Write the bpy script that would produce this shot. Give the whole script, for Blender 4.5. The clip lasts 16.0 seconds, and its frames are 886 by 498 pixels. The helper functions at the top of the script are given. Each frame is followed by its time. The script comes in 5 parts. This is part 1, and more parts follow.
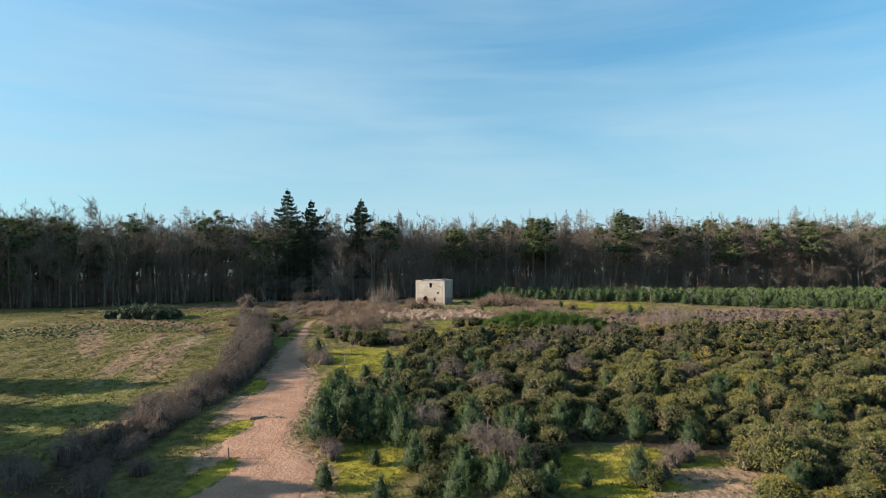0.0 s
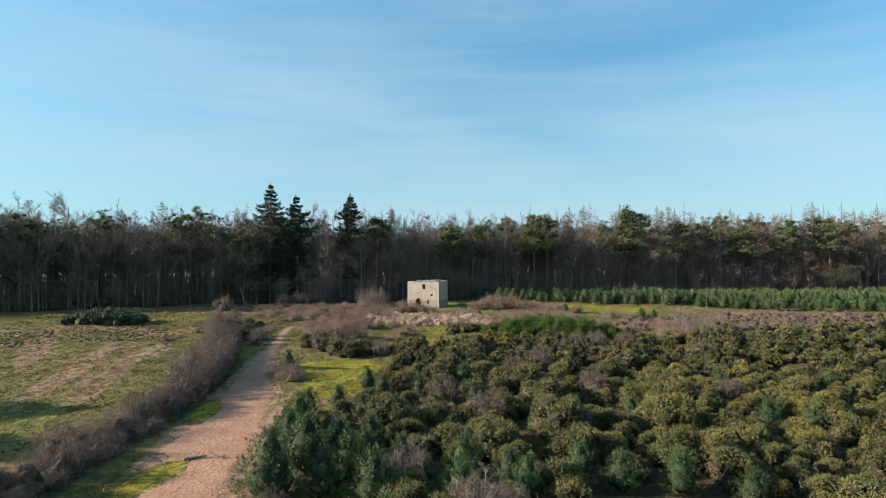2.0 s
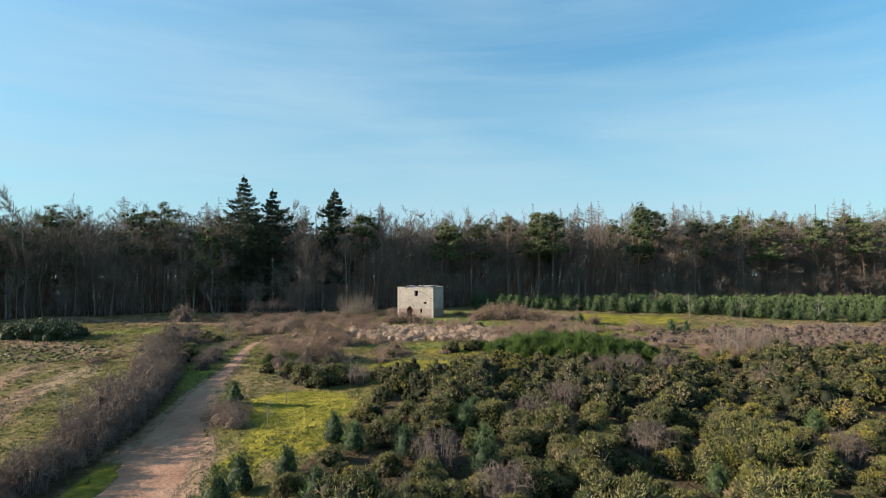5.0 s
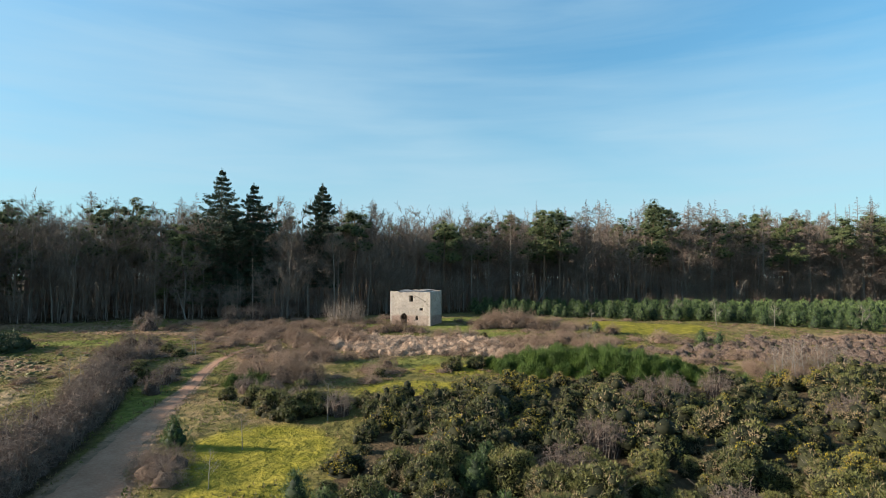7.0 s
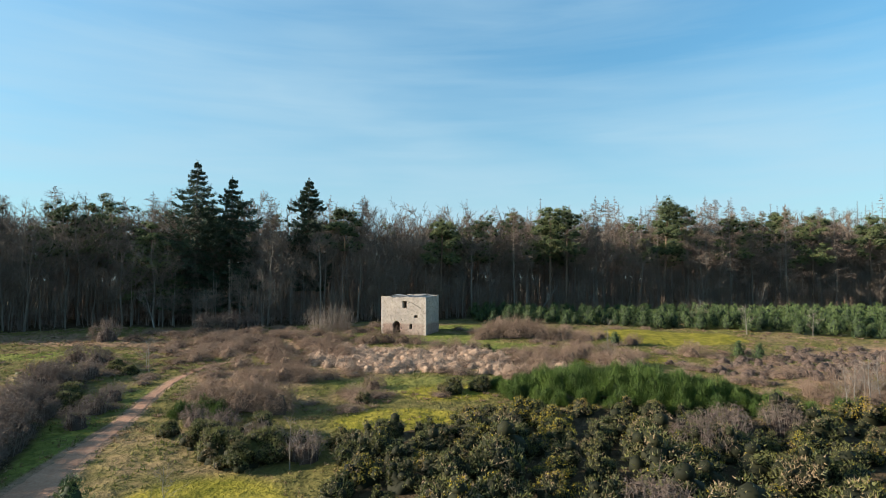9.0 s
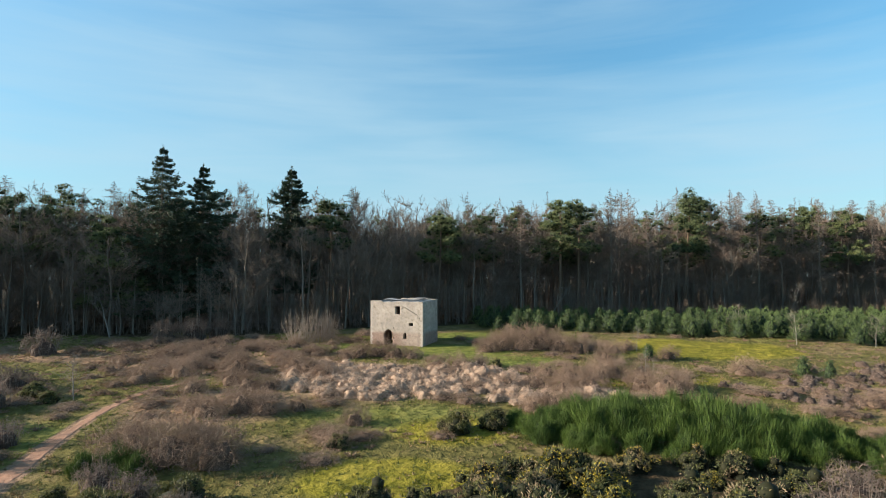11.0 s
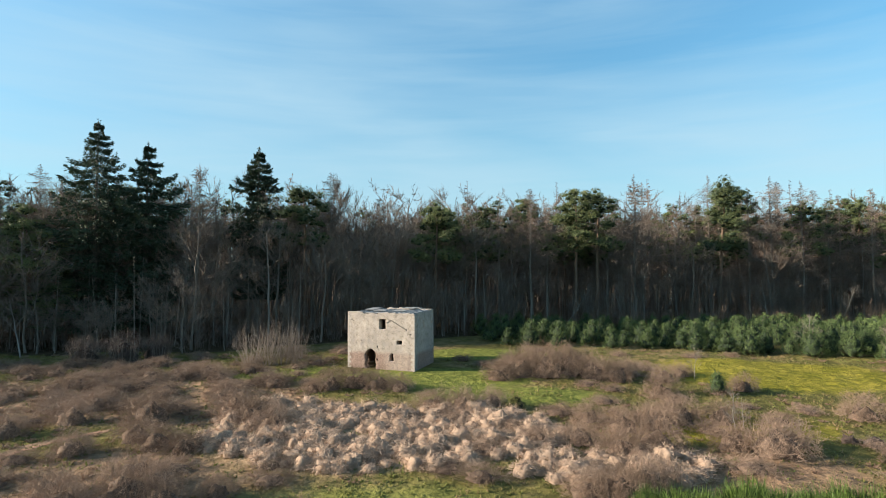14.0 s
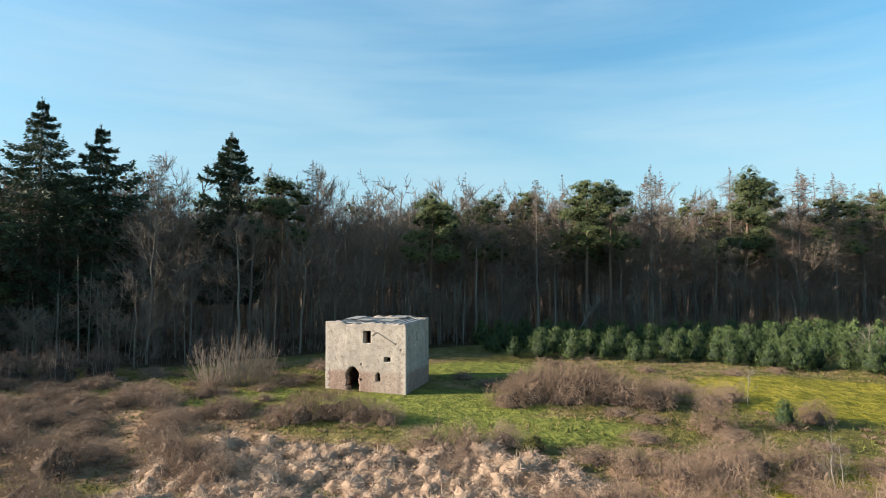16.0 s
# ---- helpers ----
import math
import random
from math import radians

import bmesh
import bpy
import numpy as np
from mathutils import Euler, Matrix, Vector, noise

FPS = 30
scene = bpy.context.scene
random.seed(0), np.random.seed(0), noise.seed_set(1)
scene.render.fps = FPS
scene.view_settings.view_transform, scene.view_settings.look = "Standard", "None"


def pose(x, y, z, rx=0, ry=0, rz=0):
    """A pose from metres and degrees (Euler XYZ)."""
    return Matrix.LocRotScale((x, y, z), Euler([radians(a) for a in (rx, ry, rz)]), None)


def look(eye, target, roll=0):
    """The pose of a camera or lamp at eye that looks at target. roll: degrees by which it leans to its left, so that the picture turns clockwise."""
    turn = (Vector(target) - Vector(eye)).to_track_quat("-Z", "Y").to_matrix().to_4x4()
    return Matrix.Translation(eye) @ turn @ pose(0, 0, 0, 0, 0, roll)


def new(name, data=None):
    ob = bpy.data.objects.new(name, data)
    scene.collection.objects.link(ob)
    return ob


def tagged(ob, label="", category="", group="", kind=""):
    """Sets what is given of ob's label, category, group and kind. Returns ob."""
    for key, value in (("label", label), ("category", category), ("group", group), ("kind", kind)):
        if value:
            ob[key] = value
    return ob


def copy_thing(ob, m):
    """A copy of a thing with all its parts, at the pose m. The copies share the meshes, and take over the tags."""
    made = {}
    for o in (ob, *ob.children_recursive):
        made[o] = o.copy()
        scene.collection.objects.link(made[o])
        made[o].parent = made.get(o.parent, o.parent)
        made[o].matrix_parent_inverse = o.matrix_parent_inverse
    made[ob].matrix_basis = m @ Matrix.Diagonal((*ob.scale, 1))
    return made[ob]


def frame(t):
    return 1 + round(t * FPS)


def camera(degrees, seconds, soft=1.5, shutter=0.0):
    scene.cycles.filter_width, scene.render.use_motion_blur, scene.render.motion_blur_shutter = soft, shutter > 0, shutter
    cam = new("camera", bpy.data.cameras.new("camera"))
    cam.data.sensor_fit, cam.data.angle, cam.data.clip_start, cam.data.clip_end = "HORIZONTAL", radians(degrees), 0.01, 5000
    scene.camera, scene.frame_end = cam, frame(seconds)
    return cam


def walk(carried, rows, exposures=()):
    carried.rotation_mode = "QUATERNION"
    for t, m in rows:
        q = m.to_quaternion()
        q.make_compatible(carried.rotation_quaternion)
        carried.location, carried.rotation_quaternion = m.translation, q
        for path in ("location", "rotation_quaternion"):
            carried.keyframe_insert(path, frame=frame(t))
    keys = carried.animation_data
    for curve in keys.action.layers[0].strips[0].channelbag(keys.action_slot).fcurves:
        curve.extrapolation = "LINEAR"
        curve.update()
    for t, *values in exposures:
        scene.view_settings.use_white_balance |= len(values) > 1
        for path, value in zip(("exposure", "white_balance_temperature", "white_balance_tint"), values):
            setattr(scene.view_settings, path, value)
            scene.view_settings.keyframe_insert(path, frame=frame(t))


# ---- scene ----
cam = camera(74.2, 16.0, 1.0)
METRES, EYE = 98.0, 8.5
ROWS = [
    (0.0, 0.0, 0.0, 0.0, 0.01, 2.38, 0.23),
    (0.5, 0.0025, 0.029, 0.0001, -0.02, 2.39, 0.24),
    (1.0, 0.0054, 0.0598, 0.0009, -0.07, 2.39, 0.27),
    (1.5, 0.0076, 0.0902, 0.001, -0.12, 2.34, 0.29),
    (2.0, 0.0094, 0.1214, 0.0011, -0.19, 2.37, 0.29),
    (2.5, 0.0092, 0.1513, 0.0012, -0.26, 2.38, 0.28),
    (3.0, 0.0081, 0.1816, 0.0027, -0.37, 2.41, 0.26),
    (3.5, 0.0081, 0.2107, 0.0035, -0.46, 2.47, 0.26),
    (4.0, 0.0091, 0.2417, 0.0048, -0.53, 2.51, 0.24),
    (6.5, 0.0069, 0.4013, 0.0084, -1.03, 2.69, 0.15),
    (7.0, 0.0058, 0.4347, 0.0096, -1.13, 2.72, 0.12),
    (7.5, 0.0066, 0.4642, 0.0093, -1.19, 2.75, 0.1),
    (8.0, 0.0079, 0.4906, 0.0106, -1.25, 2.8, 0.09),
    (8.5, 0.0088, 0.5221, 0.0114, -1.3, 2.86, 0.12),
    (9.0, 0.0089, 0.5556, 0.0123, -1.35, 2.88, 0.12),
    (11.5, 0.0085, 0.7323, 0.0167, -1.74, 2.76, 0.18),
    (12.0, 0.0083, 0.7654, 0.0177, -1.85, 2.75, 0.2),
    (12.5, 0.0088, 0.7993, 0.0183, -1.94, 2.8, 0.21),
    (13.0, 0.0087, 0.8297, 0.0191, -2.05, 2.79, 0.21),
    (13.5, 0.0093, 0.8578, 0.0204, -2.14, 2.74, 0.2),
    (14.0, 0.0097, 0.8868, 0.0215, -2.24, 2.71, 0.2),
    (14.5, 0.0103, 0.9152, 0.022, -2.33, 2.7, 0.17),
    (15.0, 0.0111, 0.9443, 0.0227, -2.44, 2.66, 0.18),
    (15.5, 0.0114, 0.9724, 0.024, -2.58, 2.59, 0.2),
    (16.0, 0.0127, 0.999, 0.0254, -2.68, 2.59, 0.23),
]
EXPOSURES = [(0.0, 1.15, 6500, 10), (8.0, 1.16, 6500, 10), (12.5, 1.22, 6550, 10), (16.0, 1.29, 6650, 10)]
walk(cam, [(t, pose(METRES * x, METRES * y, EYE + METRES * z, 90 + pitch, roll, yaw))
           for t, x, y, z, yaw, pitch, roll in ROWS], EXPOSURES)

# ---- light: a low winter sun and a blue sky with thin streaks of cloud ----
SUN_ELEVATION, SUN_AZIMUTH = 19.0, 267.5          # degrees; azimuth clockwise from +y
sun = new("sun", bpy.data.lights.new("sun", "SUN"))
sun.data.energy, sun.data.angle, sun.data.color = 5.0, radians(0.6), (1.0, 0.88, 0.72)
ce, se = math.cos(radians(SUN_ELEVATION)), math.sin(radians(SUN_ELEVATION))
sun_way = Vector((math.sin(radians(SUN_AZIMUTH)) * ce, math.cos(radians(SUN_AZIMUTH)) * ce, se))
sun.matrix_world = look(sun_way * 300, (0, 0, 0))


class Nodes:
    """Short hand for building node trees."""

    def __init__(self, tree):
        self.tree = tree
        tree.nodes.clear()

    def add(self, kind, **settings):
        n = self.tree.nodes.new(kind)
        for key, value in settings.items():
            setattr(n, key, value)
        return n

    def put(self, socket, value):
        if isinstance(value, bpy.types.NodeSocket):
            self.tree.links.new(value, socket)
        elif value is not None:
            if isinstance(value, (tuple, list)) and len(value) == 3 and socket.type == "RGBA":
                value = (*value, 1.0)
            socket.default_value = value

    def math(self, op, a, b=0.0, clamp=False):
        n = self.add("ShaderNodeMath", operation=op, use_clamp=clamp)
        self.put(n.inputs[0], a), self.put(n.inputs[1], b)
        return n.outputs[0]

    def ramp(self, fac, low, high, a=0.0, b=1.0):
        n = self.add("ShaderNodeMapRange", clamp=True)
        for i, v in enumerate((fac, low, high, a, b)):
            self.put(n.inputs[i], v)
        return n.outputs[0]

    def mix(self, fac, a, b, blend="MIX"):
        n = self.add("ShaderNodeMix", data_type="RGBA", blend_type=blend)
        self.put(n.inputs[0], fac), self.put(n.inputs[6], a), self.put(n.inputs[7], b)
        return n.outputs[2]

    def coords(self, which="Object", scale=(1, 1, 1), rotation=(0, 0, 0)):
        c = self.add("ShaderNodeTexCoord").outputs[which]
        m = self.add("ShaderNodeMapping")
        self.put(m.inputs["Vector"], c)
        m.inputs["Scale"].default_value = scale
        m.inputs["Rotation"].default_value = rotation
        return m.outputs[0]

    def noise(self, vector, scale, detail=4.0, rough=0.55, distort=0.0):
        n = self.add("ShaderNodeTexNoise")
        self.put(n.inputs["Vector"], vector)
        n.inputs["Scale"].default_value, n.inputs["Detail"].default_value = scale, detail
        n.inputs["Roughness"].default_value, n.inputs["Distortion"].default_value = rough, distort
        return n.outputs[0]

    def surface(self, colour, rough=0.8, bump=None, strength=0.3, distance=0.05, specular=0.3, metal=0.0, thin=0.0):
        p = self.add("ShaderNodeBsdfPrincipled")
        self.put(p.inputs["Base Color"], colour), self.put(p.inputs["Roughness"], rough)
        self.put(p.inputs["Metallic"], metal), self.put(p.inputs["Specular IOR Level"], specular)
        if bump is not None:
            b = self.add("ShaderNodeBump")
            b.inputs["Strength"].default_value, b.inputs["Distance"].default_value = strength, distance
            self.put(b.inputs["Height"], bump)
            self.put(p.inputs["Normal"], b.outputs[0])
        shader = p.outputs[0]
        if thin:
            t = self.add("ShaderNodeBsdfTranslucent")
            self.put(t.inputs["Color"], colour)
            m = self.add("ShaderNodeMixShader")
            m.inputs[0].default_value = thin
            self.put(m.inputs[1], shader), self.put(m.inputs[2], t.outputs[0])
            shader = m.outputs[0]
        o = self.add("ShaderNodeOutputMaterial")
        self.put(o.inputs[0], shader)


world = bpy.data.worlds.new("world")
scene.world = world
world.use_nodes = True
w = Nodes(world.node_tree)
sky = w.add("ShaderNodeTexSky", sky_type="NISHITA", sun_disc=False)
sky.sun_elevation, sky.sun_rotation = radians(SUN_ELEVATION), radians(SUN_AZIMUTH)
sky.altitude, sky.air_density, sky.dust_density, sky.ozone_density = 50, 1.0, 0.3, 2.5
veil = w.noise(w.coords("Generated", (1.0, 1.0, 5.0), (radians(5), radians(-6), 0)), 1.3, 3, 0.5, 0.5)
wisp = w.noise(w.coords("Generated", (1.3, 1.3, 13.0), (radians(-3), radians(8), 0)), 2.4, 5, 0.55, 0.5)
height = w.add("ShaderNodeSeparateXYZ")
w.put(height.inputs[0], w.add("ShaderNodeTexCoord").outputs["Generated"])
low_sky = w.ramp(height.outputs[2], 0.0, 0.40, 1.0, 0.0)
veiled = w.math("ADD", w.math("MULTIPLY", veil, 0.7), w.math("MULTIPLY", wisp, 0.3))
veiled = w.math("ADD", veiled, w.math("MULTIPLY", height.outputs[0], -0.08))
amount = w.ramp(w.math("ADD", veiled, w.math("MULTIPLY", low_sky, 0.30)), 0.38, 0.92, 0.0, 0.9)
tinted = w.mix(1.0, sky.outputs[0], (0.69, 1.07, 1.05), "MULTIPLY")
rise = w.math("MULTIPLY", w.ramp(height.outputs[2], 0.08, 0.45, 0.92, 1.42), w.ramp(height.outputs[2], 0.45, 0.9, 1.0, 0.7))
deep = w.add("ShaderNodeCombineXYZ")
for k in range(3):
    w.put(deep.inputs[k], rise)
tinted = w.mix(1.0, tinted, deep.outputs[0], "MULTIPLY")
cloudy = w.mix(amount, tinted, (3.2, 4.6, 5.45))
back = w.add("ShaderNodeBackground")
w.put(back.inputs[0], cloudy)
back.inputs[1].default_value = 0.071
out = w.add("ShaderNodeOutputWorld")
w.put(out.inputs[0], back.outputs[0])


# ---- materials ----
def material(name):
    m = bpy.data.materials.new(name)
    m.use_nodes = True
    return m, Nodes(m.node_tree)


def leaf_material(name, dark, light, rough=0.65, patch=0.6, thin=0.15, odd=None, odd_share=0.12):
    """Foliage or twigs: two tones mixed leaf by leaf and in larger patches; odd: the tone of dead sprays."""
    m, n = material(name)
    info = n.add("ShaderNodeObjectInfo").outputs["Random"]
    leaf = n.add("ShaderNodeNewGeometry").outputs["Random Per Island"]
    spread = n.noise(n.coords("Object"), patch, 3)
    f = n.math("ADD", n.math("MULTIPLY", leaf, 0.35), n.math("MULTIPLY", info, 0.4))
    f = n.math("ADD", f, n.math("SUBTRACT", n.math("MULTIPLY", spread, 1.2), 0.5), clamp=True)
    c = n.mix(f, dark, light)
    if odd:
        dead = n.noise(n.coords("Object"), patch * 1.7, 2)
        c = n.mix(n.ramp(n.math("ADD", dead, n.math("MULTIPLY", leaf, 0.2)), 0.72 - odd_share, 0.8 - odd_share), c, odd)
    n.surface(c, rough, specular=0.25, thin=thin)
    return m


def bark_material(name, low, high, scale=3.0):
    m, n = material(name)
    info = n.add("ShaderNodeObjectInfo").outputs["Random"]
    isle = n.add("ShaderNodeNewGeometry").outputs["Random Per Island"]
    g = n.noise(n.coords("Object", (1, 1, 0.25)), scale, 5)
    f = n.math("ADD", n.math("MULTIPLY", g, 0.7), n.math("MULTIPLY", n.math("ADD", info, isle), 0.22), clamp=True)
    n.surface(n.mix(f, low, high), 0.9, g, 0.5, 0.03, 0.15)
    return m


GORSE = leaf_material("gorse", (0.042, 0.052, 0.019), (0.215, 0.200, 0.058), 0.6, 0.28, 0.10, (0.22, 0.16, 0.095), 0.07)
# gorse tone darkened on the bush cores, as shade between the leaves
GORSE_CORE_SHADE = leaf_material("gorse_core_shade", (0.009, 0.011, 0.004), (0.036, 0.035, 0.012), 0.8, 1.2, 0.0)
GORSE_BLOOM = leaf_material("gorse_bloom", (0.26, 0.19, 0.018), (0.46, 0.35, 0.04), 0.6, 0.7, 0.2)
PINE = leaf_material("pine_needles", (0.036, 0.056, 0.026), (0.165, 0.185, 0.068), 0.6, 0.25, 0.08)
YOUNG_PINE = leaf_material("young_pine_needles", (0.030, 0.056, 0.022), (0.135, 0.182, 0.060), 0.6, 0.5, 0.08)
# needle green darkened on clump cores, for shade deep in the crowns
PINE_CORE_SHADE = leaf_material("pine_core_shade", (0.014, 0.024, 0.013), (0.050, 0.066, 0.028), 0.8, 2.0, 0.0)
FIR = leaf_material("fir_needles", (0.020, 0.038, 0.026), (0.085, 0.115, 0.064), 0.6, 0.3, 0.06)
BROOM = leaf_material("broom_stems", (0.032, 0.062, 0.014), (0.096, 0.145, 0.028), 0.6, 0.6, 0.10)
# broom green at about half tone on the core, as shade under the switches
BROOM_CORE_SHADE = leaf_material("broom_core_shade", (0.020, 0.034, 0.009), (0.055, 0.080, 0.018), 0.8, 2.0, 0.0)
CLUMP = leaf_material("clump_leaves", (0.022, 0.036, 0.018), (0.075, 0.098, 0.040), 0.6, 0.5, 0.05)
# near-black green cores give young pines their shaded gaps
YOUNG_CORE_SHADE = leaf_material("young_pine_core_shade", (0.010, 0.018, 0.010), (0.030, 0.046, 0.018), 0.8, 2.0, 0.0)
SCRUB = leaf_material("bare_scrub", (0.070, 0.051, 0.044), (0.28, 0.21, 0.172), 0.8, 0.6, 0.1)
BRAMBLE = leaf_material("bramble_stems", (0.120, 0.080, 0.056), (0.355, 0.248, 0.184), 0.8, 0.6, 0.08)
COPPICE = leaf_material("coppice_shoots", (0.15, 0.120, 0.100), (0.38, 0.31, 0.255), 0.75, 0.5, 0.08)
TWIG = leaf_material("tree_twigs", (0.056, 0.045, 0.037), (0.275, 0.220, 0.180), 0.85, 0.15, 0.05)
LARCH = leaf_material("larch_twigs", (0.090, 0.064, 0.051), (0.26, 0.186, 0.150), 0.85, 0.15, 0.06)
STRAW = leaf_material("tussock_grass", (0.305, 0.210, 0.152), (0.51, 0.374, 0.280), 0.8, 0.7, 0.15)
# dead grass inside the straw mounds, a darker straw for the shade there
THATCH_SHADE = leaf_material("dead_thatch_shade", (0.23, 0.158, 0.110), (0.38, 0.272, 0.198), 0.9, 2.0, 0.0)
# matted stems as solid cores, coloured dark for the shade inside the bushes
MATTED_SHADE = leaf_material("matted_stems_shade", (0.040, 0.028, 0.022), (0.11, 0.075, 0.060), 0.9, 5.0, 0.0)
BRAMBLE_SHADE = leaf_material("matted_bramble_shade", (0.070, 0.046, 0.033), (0.20, 0.138, 0.102), 0.9, 5.0, 0.0)
GRASS = leaf_material("grass_blades", (0.070, 0.085, 0.020), (0.230, 0.225, 0.065), 0.75, 0.08, 0.2, (0.26, 0.18, 0.095), 0.10)
BRACKEN = leaf_material("dead_bracken", (0.16, 0.100, 0.070), (0.38, 0.262, 0.185), 0.8, 0.4, 0.15)
BARK = bark_material("bark", (0.045, 0.039, 0.033), (0.26, 0.222, 0.186))
PINE_BARK = bark_material("pine_bark", (0.07, 0.045, 0.032), (0.19, 0.13, 0.095))
BIRCH_BARK = bark_material("birch_bark", (0.10, 0.087, 0.074), (0.31, 0.282, 0.248), 2.0)
WOOD = bark_material("weathered_wood", (0.13, 0.10, 0.075), (0.30, 0.25, 0.20), 6.0)


def ground_material():
    m, n = material("heath_ground")
    at = n.coords("Object")
    big, mid, fine = n.noise(at, 0.055, 5, 0.6, 0.4), n.noise(at, 0.35, 5, 0.6), n.noise(at, 3.0, 6, 0.65)

    def zone(name, spread=0.5):
        a = n.add("ShaderNodeAttribute", attribute_name=name).outputs["Fac"]
        b = n.math("ADD", a, n.math("MULTIPLY", n.math("SUBTRACT", n.math("ADD", n.math("MULTIPLY", mid, 0.6), n.math("MULTIPLY", fine, 0.4)), 0.5), spread))
        return n.ramp(b, 0.38, 0.62)

    green = n.mix(fine, (0.082, 0.077, 0.024), (0.200, 0.168, 0.058))
    dry = n.mix(fine, (0.185, 0.120, 0.064), (0.35, 0.250, 0.145))
    c = n.mix(n.ramp(n.math("ADD", n.math("MULTIPLY", big, 0.6), n.math("MULTIPLY", mid, 0.4)), 0.49, 0.63), green, dry)
    moss = n.mix(n.ramp(mid, 0.35, 0.7), (0.175, 0.160, 0.019), (0.315, 0.258, 0.045))
    lawn = n.mix(n.ramp(fine, 0.3, 0.7), (0.115, 0.138, 0.028), (0.225, 0.228, 0.060))
    brown = n.mix(fine, (0.18, 0.110, 0.070), (0.36, 0.235, 0.155))
    straw = n.mix(fine, (0.27, 0.18, 0.115), (0.45, 0.33, 0.23))
    # leaf litter, kept dark to serve as edge shade as well
    litter_shade = n.mix(fine, (0.045, 0.034, 0.022), (0.12, 0.085, 0.050))
    sand = n.mix(fine, (0.24, 0.15, 0.10), (0.38, 0.25, 0.175))
    for name, colour in (("brown", brown), ("straw", straw), ("lawn", lawn), ("moss", moss), ("litter_shade", litter_shade), ("sand", sand)):
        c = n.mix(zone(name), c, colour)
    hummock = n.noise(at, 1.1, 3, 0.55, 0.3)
    # hollows darkened and tops lightened in the colour, as shading of the hummocks
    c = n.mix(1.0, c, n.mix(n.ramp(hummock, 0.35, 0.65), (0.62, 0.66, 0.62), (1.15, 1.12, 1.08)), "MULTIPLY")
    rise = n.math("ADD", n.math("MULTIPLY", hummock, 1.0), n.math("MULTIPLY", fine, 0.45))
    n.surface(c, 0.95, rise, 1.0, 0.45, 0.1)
    return m


def track_material():
    m, n = material("sandy_track")
    at = n.coords("Object")
    mid, fine = n.noise(at, 0.4, 5, 0.6), n.noise(at, 5.0, 5, 0.6)
    prints = n.add("ShaderNodeTexVoronoi")
    n.put(prints.inputs["Vector"], at)
    prints.inputs["Scale"].default_value = 2.6
    c = n.mix(n.ramp(n.math("ADD", n.math("MULTIPLY", mid, 0.6), n.math("MULTIPLY", fine, 0.4)), 0.35, 0.65), (0.275, 0.146, 0.094), (0.435, 0.258, 0.175))
    rise = n.math("ADD", n.math("MULTIPLY", prints.outputs[0], 0.25), n.math("ADD", n.math("MULTIPLY", n.noise(at, 2.2, 3, 0.6, 0.8), 0.5), n.math("MULTIPLY", fine, 0.5)))
    n.surface(c, 0.95, rise, 0.9, 0.11, 0.1)
    return m


def lodge_material(name):
    """Lime render worn through to flint rubble, with a band of bare reddish flint low down."""
    m, n = material(name)
    at = n.coords("Object")
    big, mid, fine = n.noise(at, 0.5, 4, 0.6), n.noise(at, 2.2, 5, 0.65), n.noise(at, 17.0, 4, 0.65)
    flint = n.add("ShaderNodeTexVoronoi")
    n.put(flint.inputs["Vector"], at)
    flint.inputs["Scale"].default_value = 10.0
    stone = n.mix(flint.outputs["Color"], (0.10, 0.085, 0.075), (0.42, 0.36, 0.30))
    render_tone = n.mix(n.ramp(n.math("ADD", n.math("MULTIPLY", big, 0.6), n.math("MULTIPLY", mid, 0.4)), 0.40, 0.60),
                        (0.31, 0.270, 0.245), (0.51, 0.44, 0.38))
    damp = n.ramp(n.noise(n.coords("Object", (1.0, 1.0, 0.22)), 1.4, 4, 0.6), 0.50, 0.72)
    render_tone = n.mix(n.math("MULTIPLY", damp, 0.55), render_tone, (0.30, 0.27, 0.245))
    worn = n.ramp(n.math("ADD", n.math("MULTIPLY", mid, 0.55), n.math("MULTIPLY", fine, 0.45)), 0.46, 0.56)
    c = n.mix(n.math("MULTIPLY", worn, 0.9), render_tone, stone)
    xyz = n.add("ShaderNodeSeparateXYZ")
    n.put(xyz.inputs[0], at)
    low = n.ramp(n.math("ADD", xyz.outputs[2], n.math("MULTIPLY", mid, 1.0)), 2.75, 2.35)
    along = n.ramp(n.math("ADD", xyz.outputs[0], mid), 4.6, 6.0, 1.0, 0.55)
    c = n.mix(n.math("MULTIPLY", n.math("MULTIPLY", low, along), 0.92), c, n.mix(flint.outputs["Color"], (0.13, 0.085, 0.070), (0.36, 0.25, 0.205)))
    n.surface(c, 0.92, n.math("ADD", n.math("MULTIPLY", flint.outputs[0], 0.7), n.math("MULTIPLY", fine, 0.6)), 0.4, 0.012, 0.15)
    return m


def plain_material(name, low, high, rough=0.8, scale=2.0, metal=0.0):
    m, n = material(name)
    g = n.noise(n.coords("Object"), scale, 6, 0.6)
    f = n.noise(n.coords("Object"), scale * 9, 3, 0.6)
    n.surface(n.mix(n.ramp(n.math("ADD", n.math("MULTIPLY", g, 0.7), n.math("MULTIPLY", f, 0.3)), 0.35, 0.65), low, high), rough, f, 0.4, 0.02, 0.3, metal)
    return m


GROUND, TRACK, LODGE = ground_material(), track_material(), lodge_material("lime_rendered_flint")
QUOIN = plain_material("limestone_quoin", (0.33, 0.29, 0.26), (0.47, 0.41, 0.355), 0.85, 3.0)
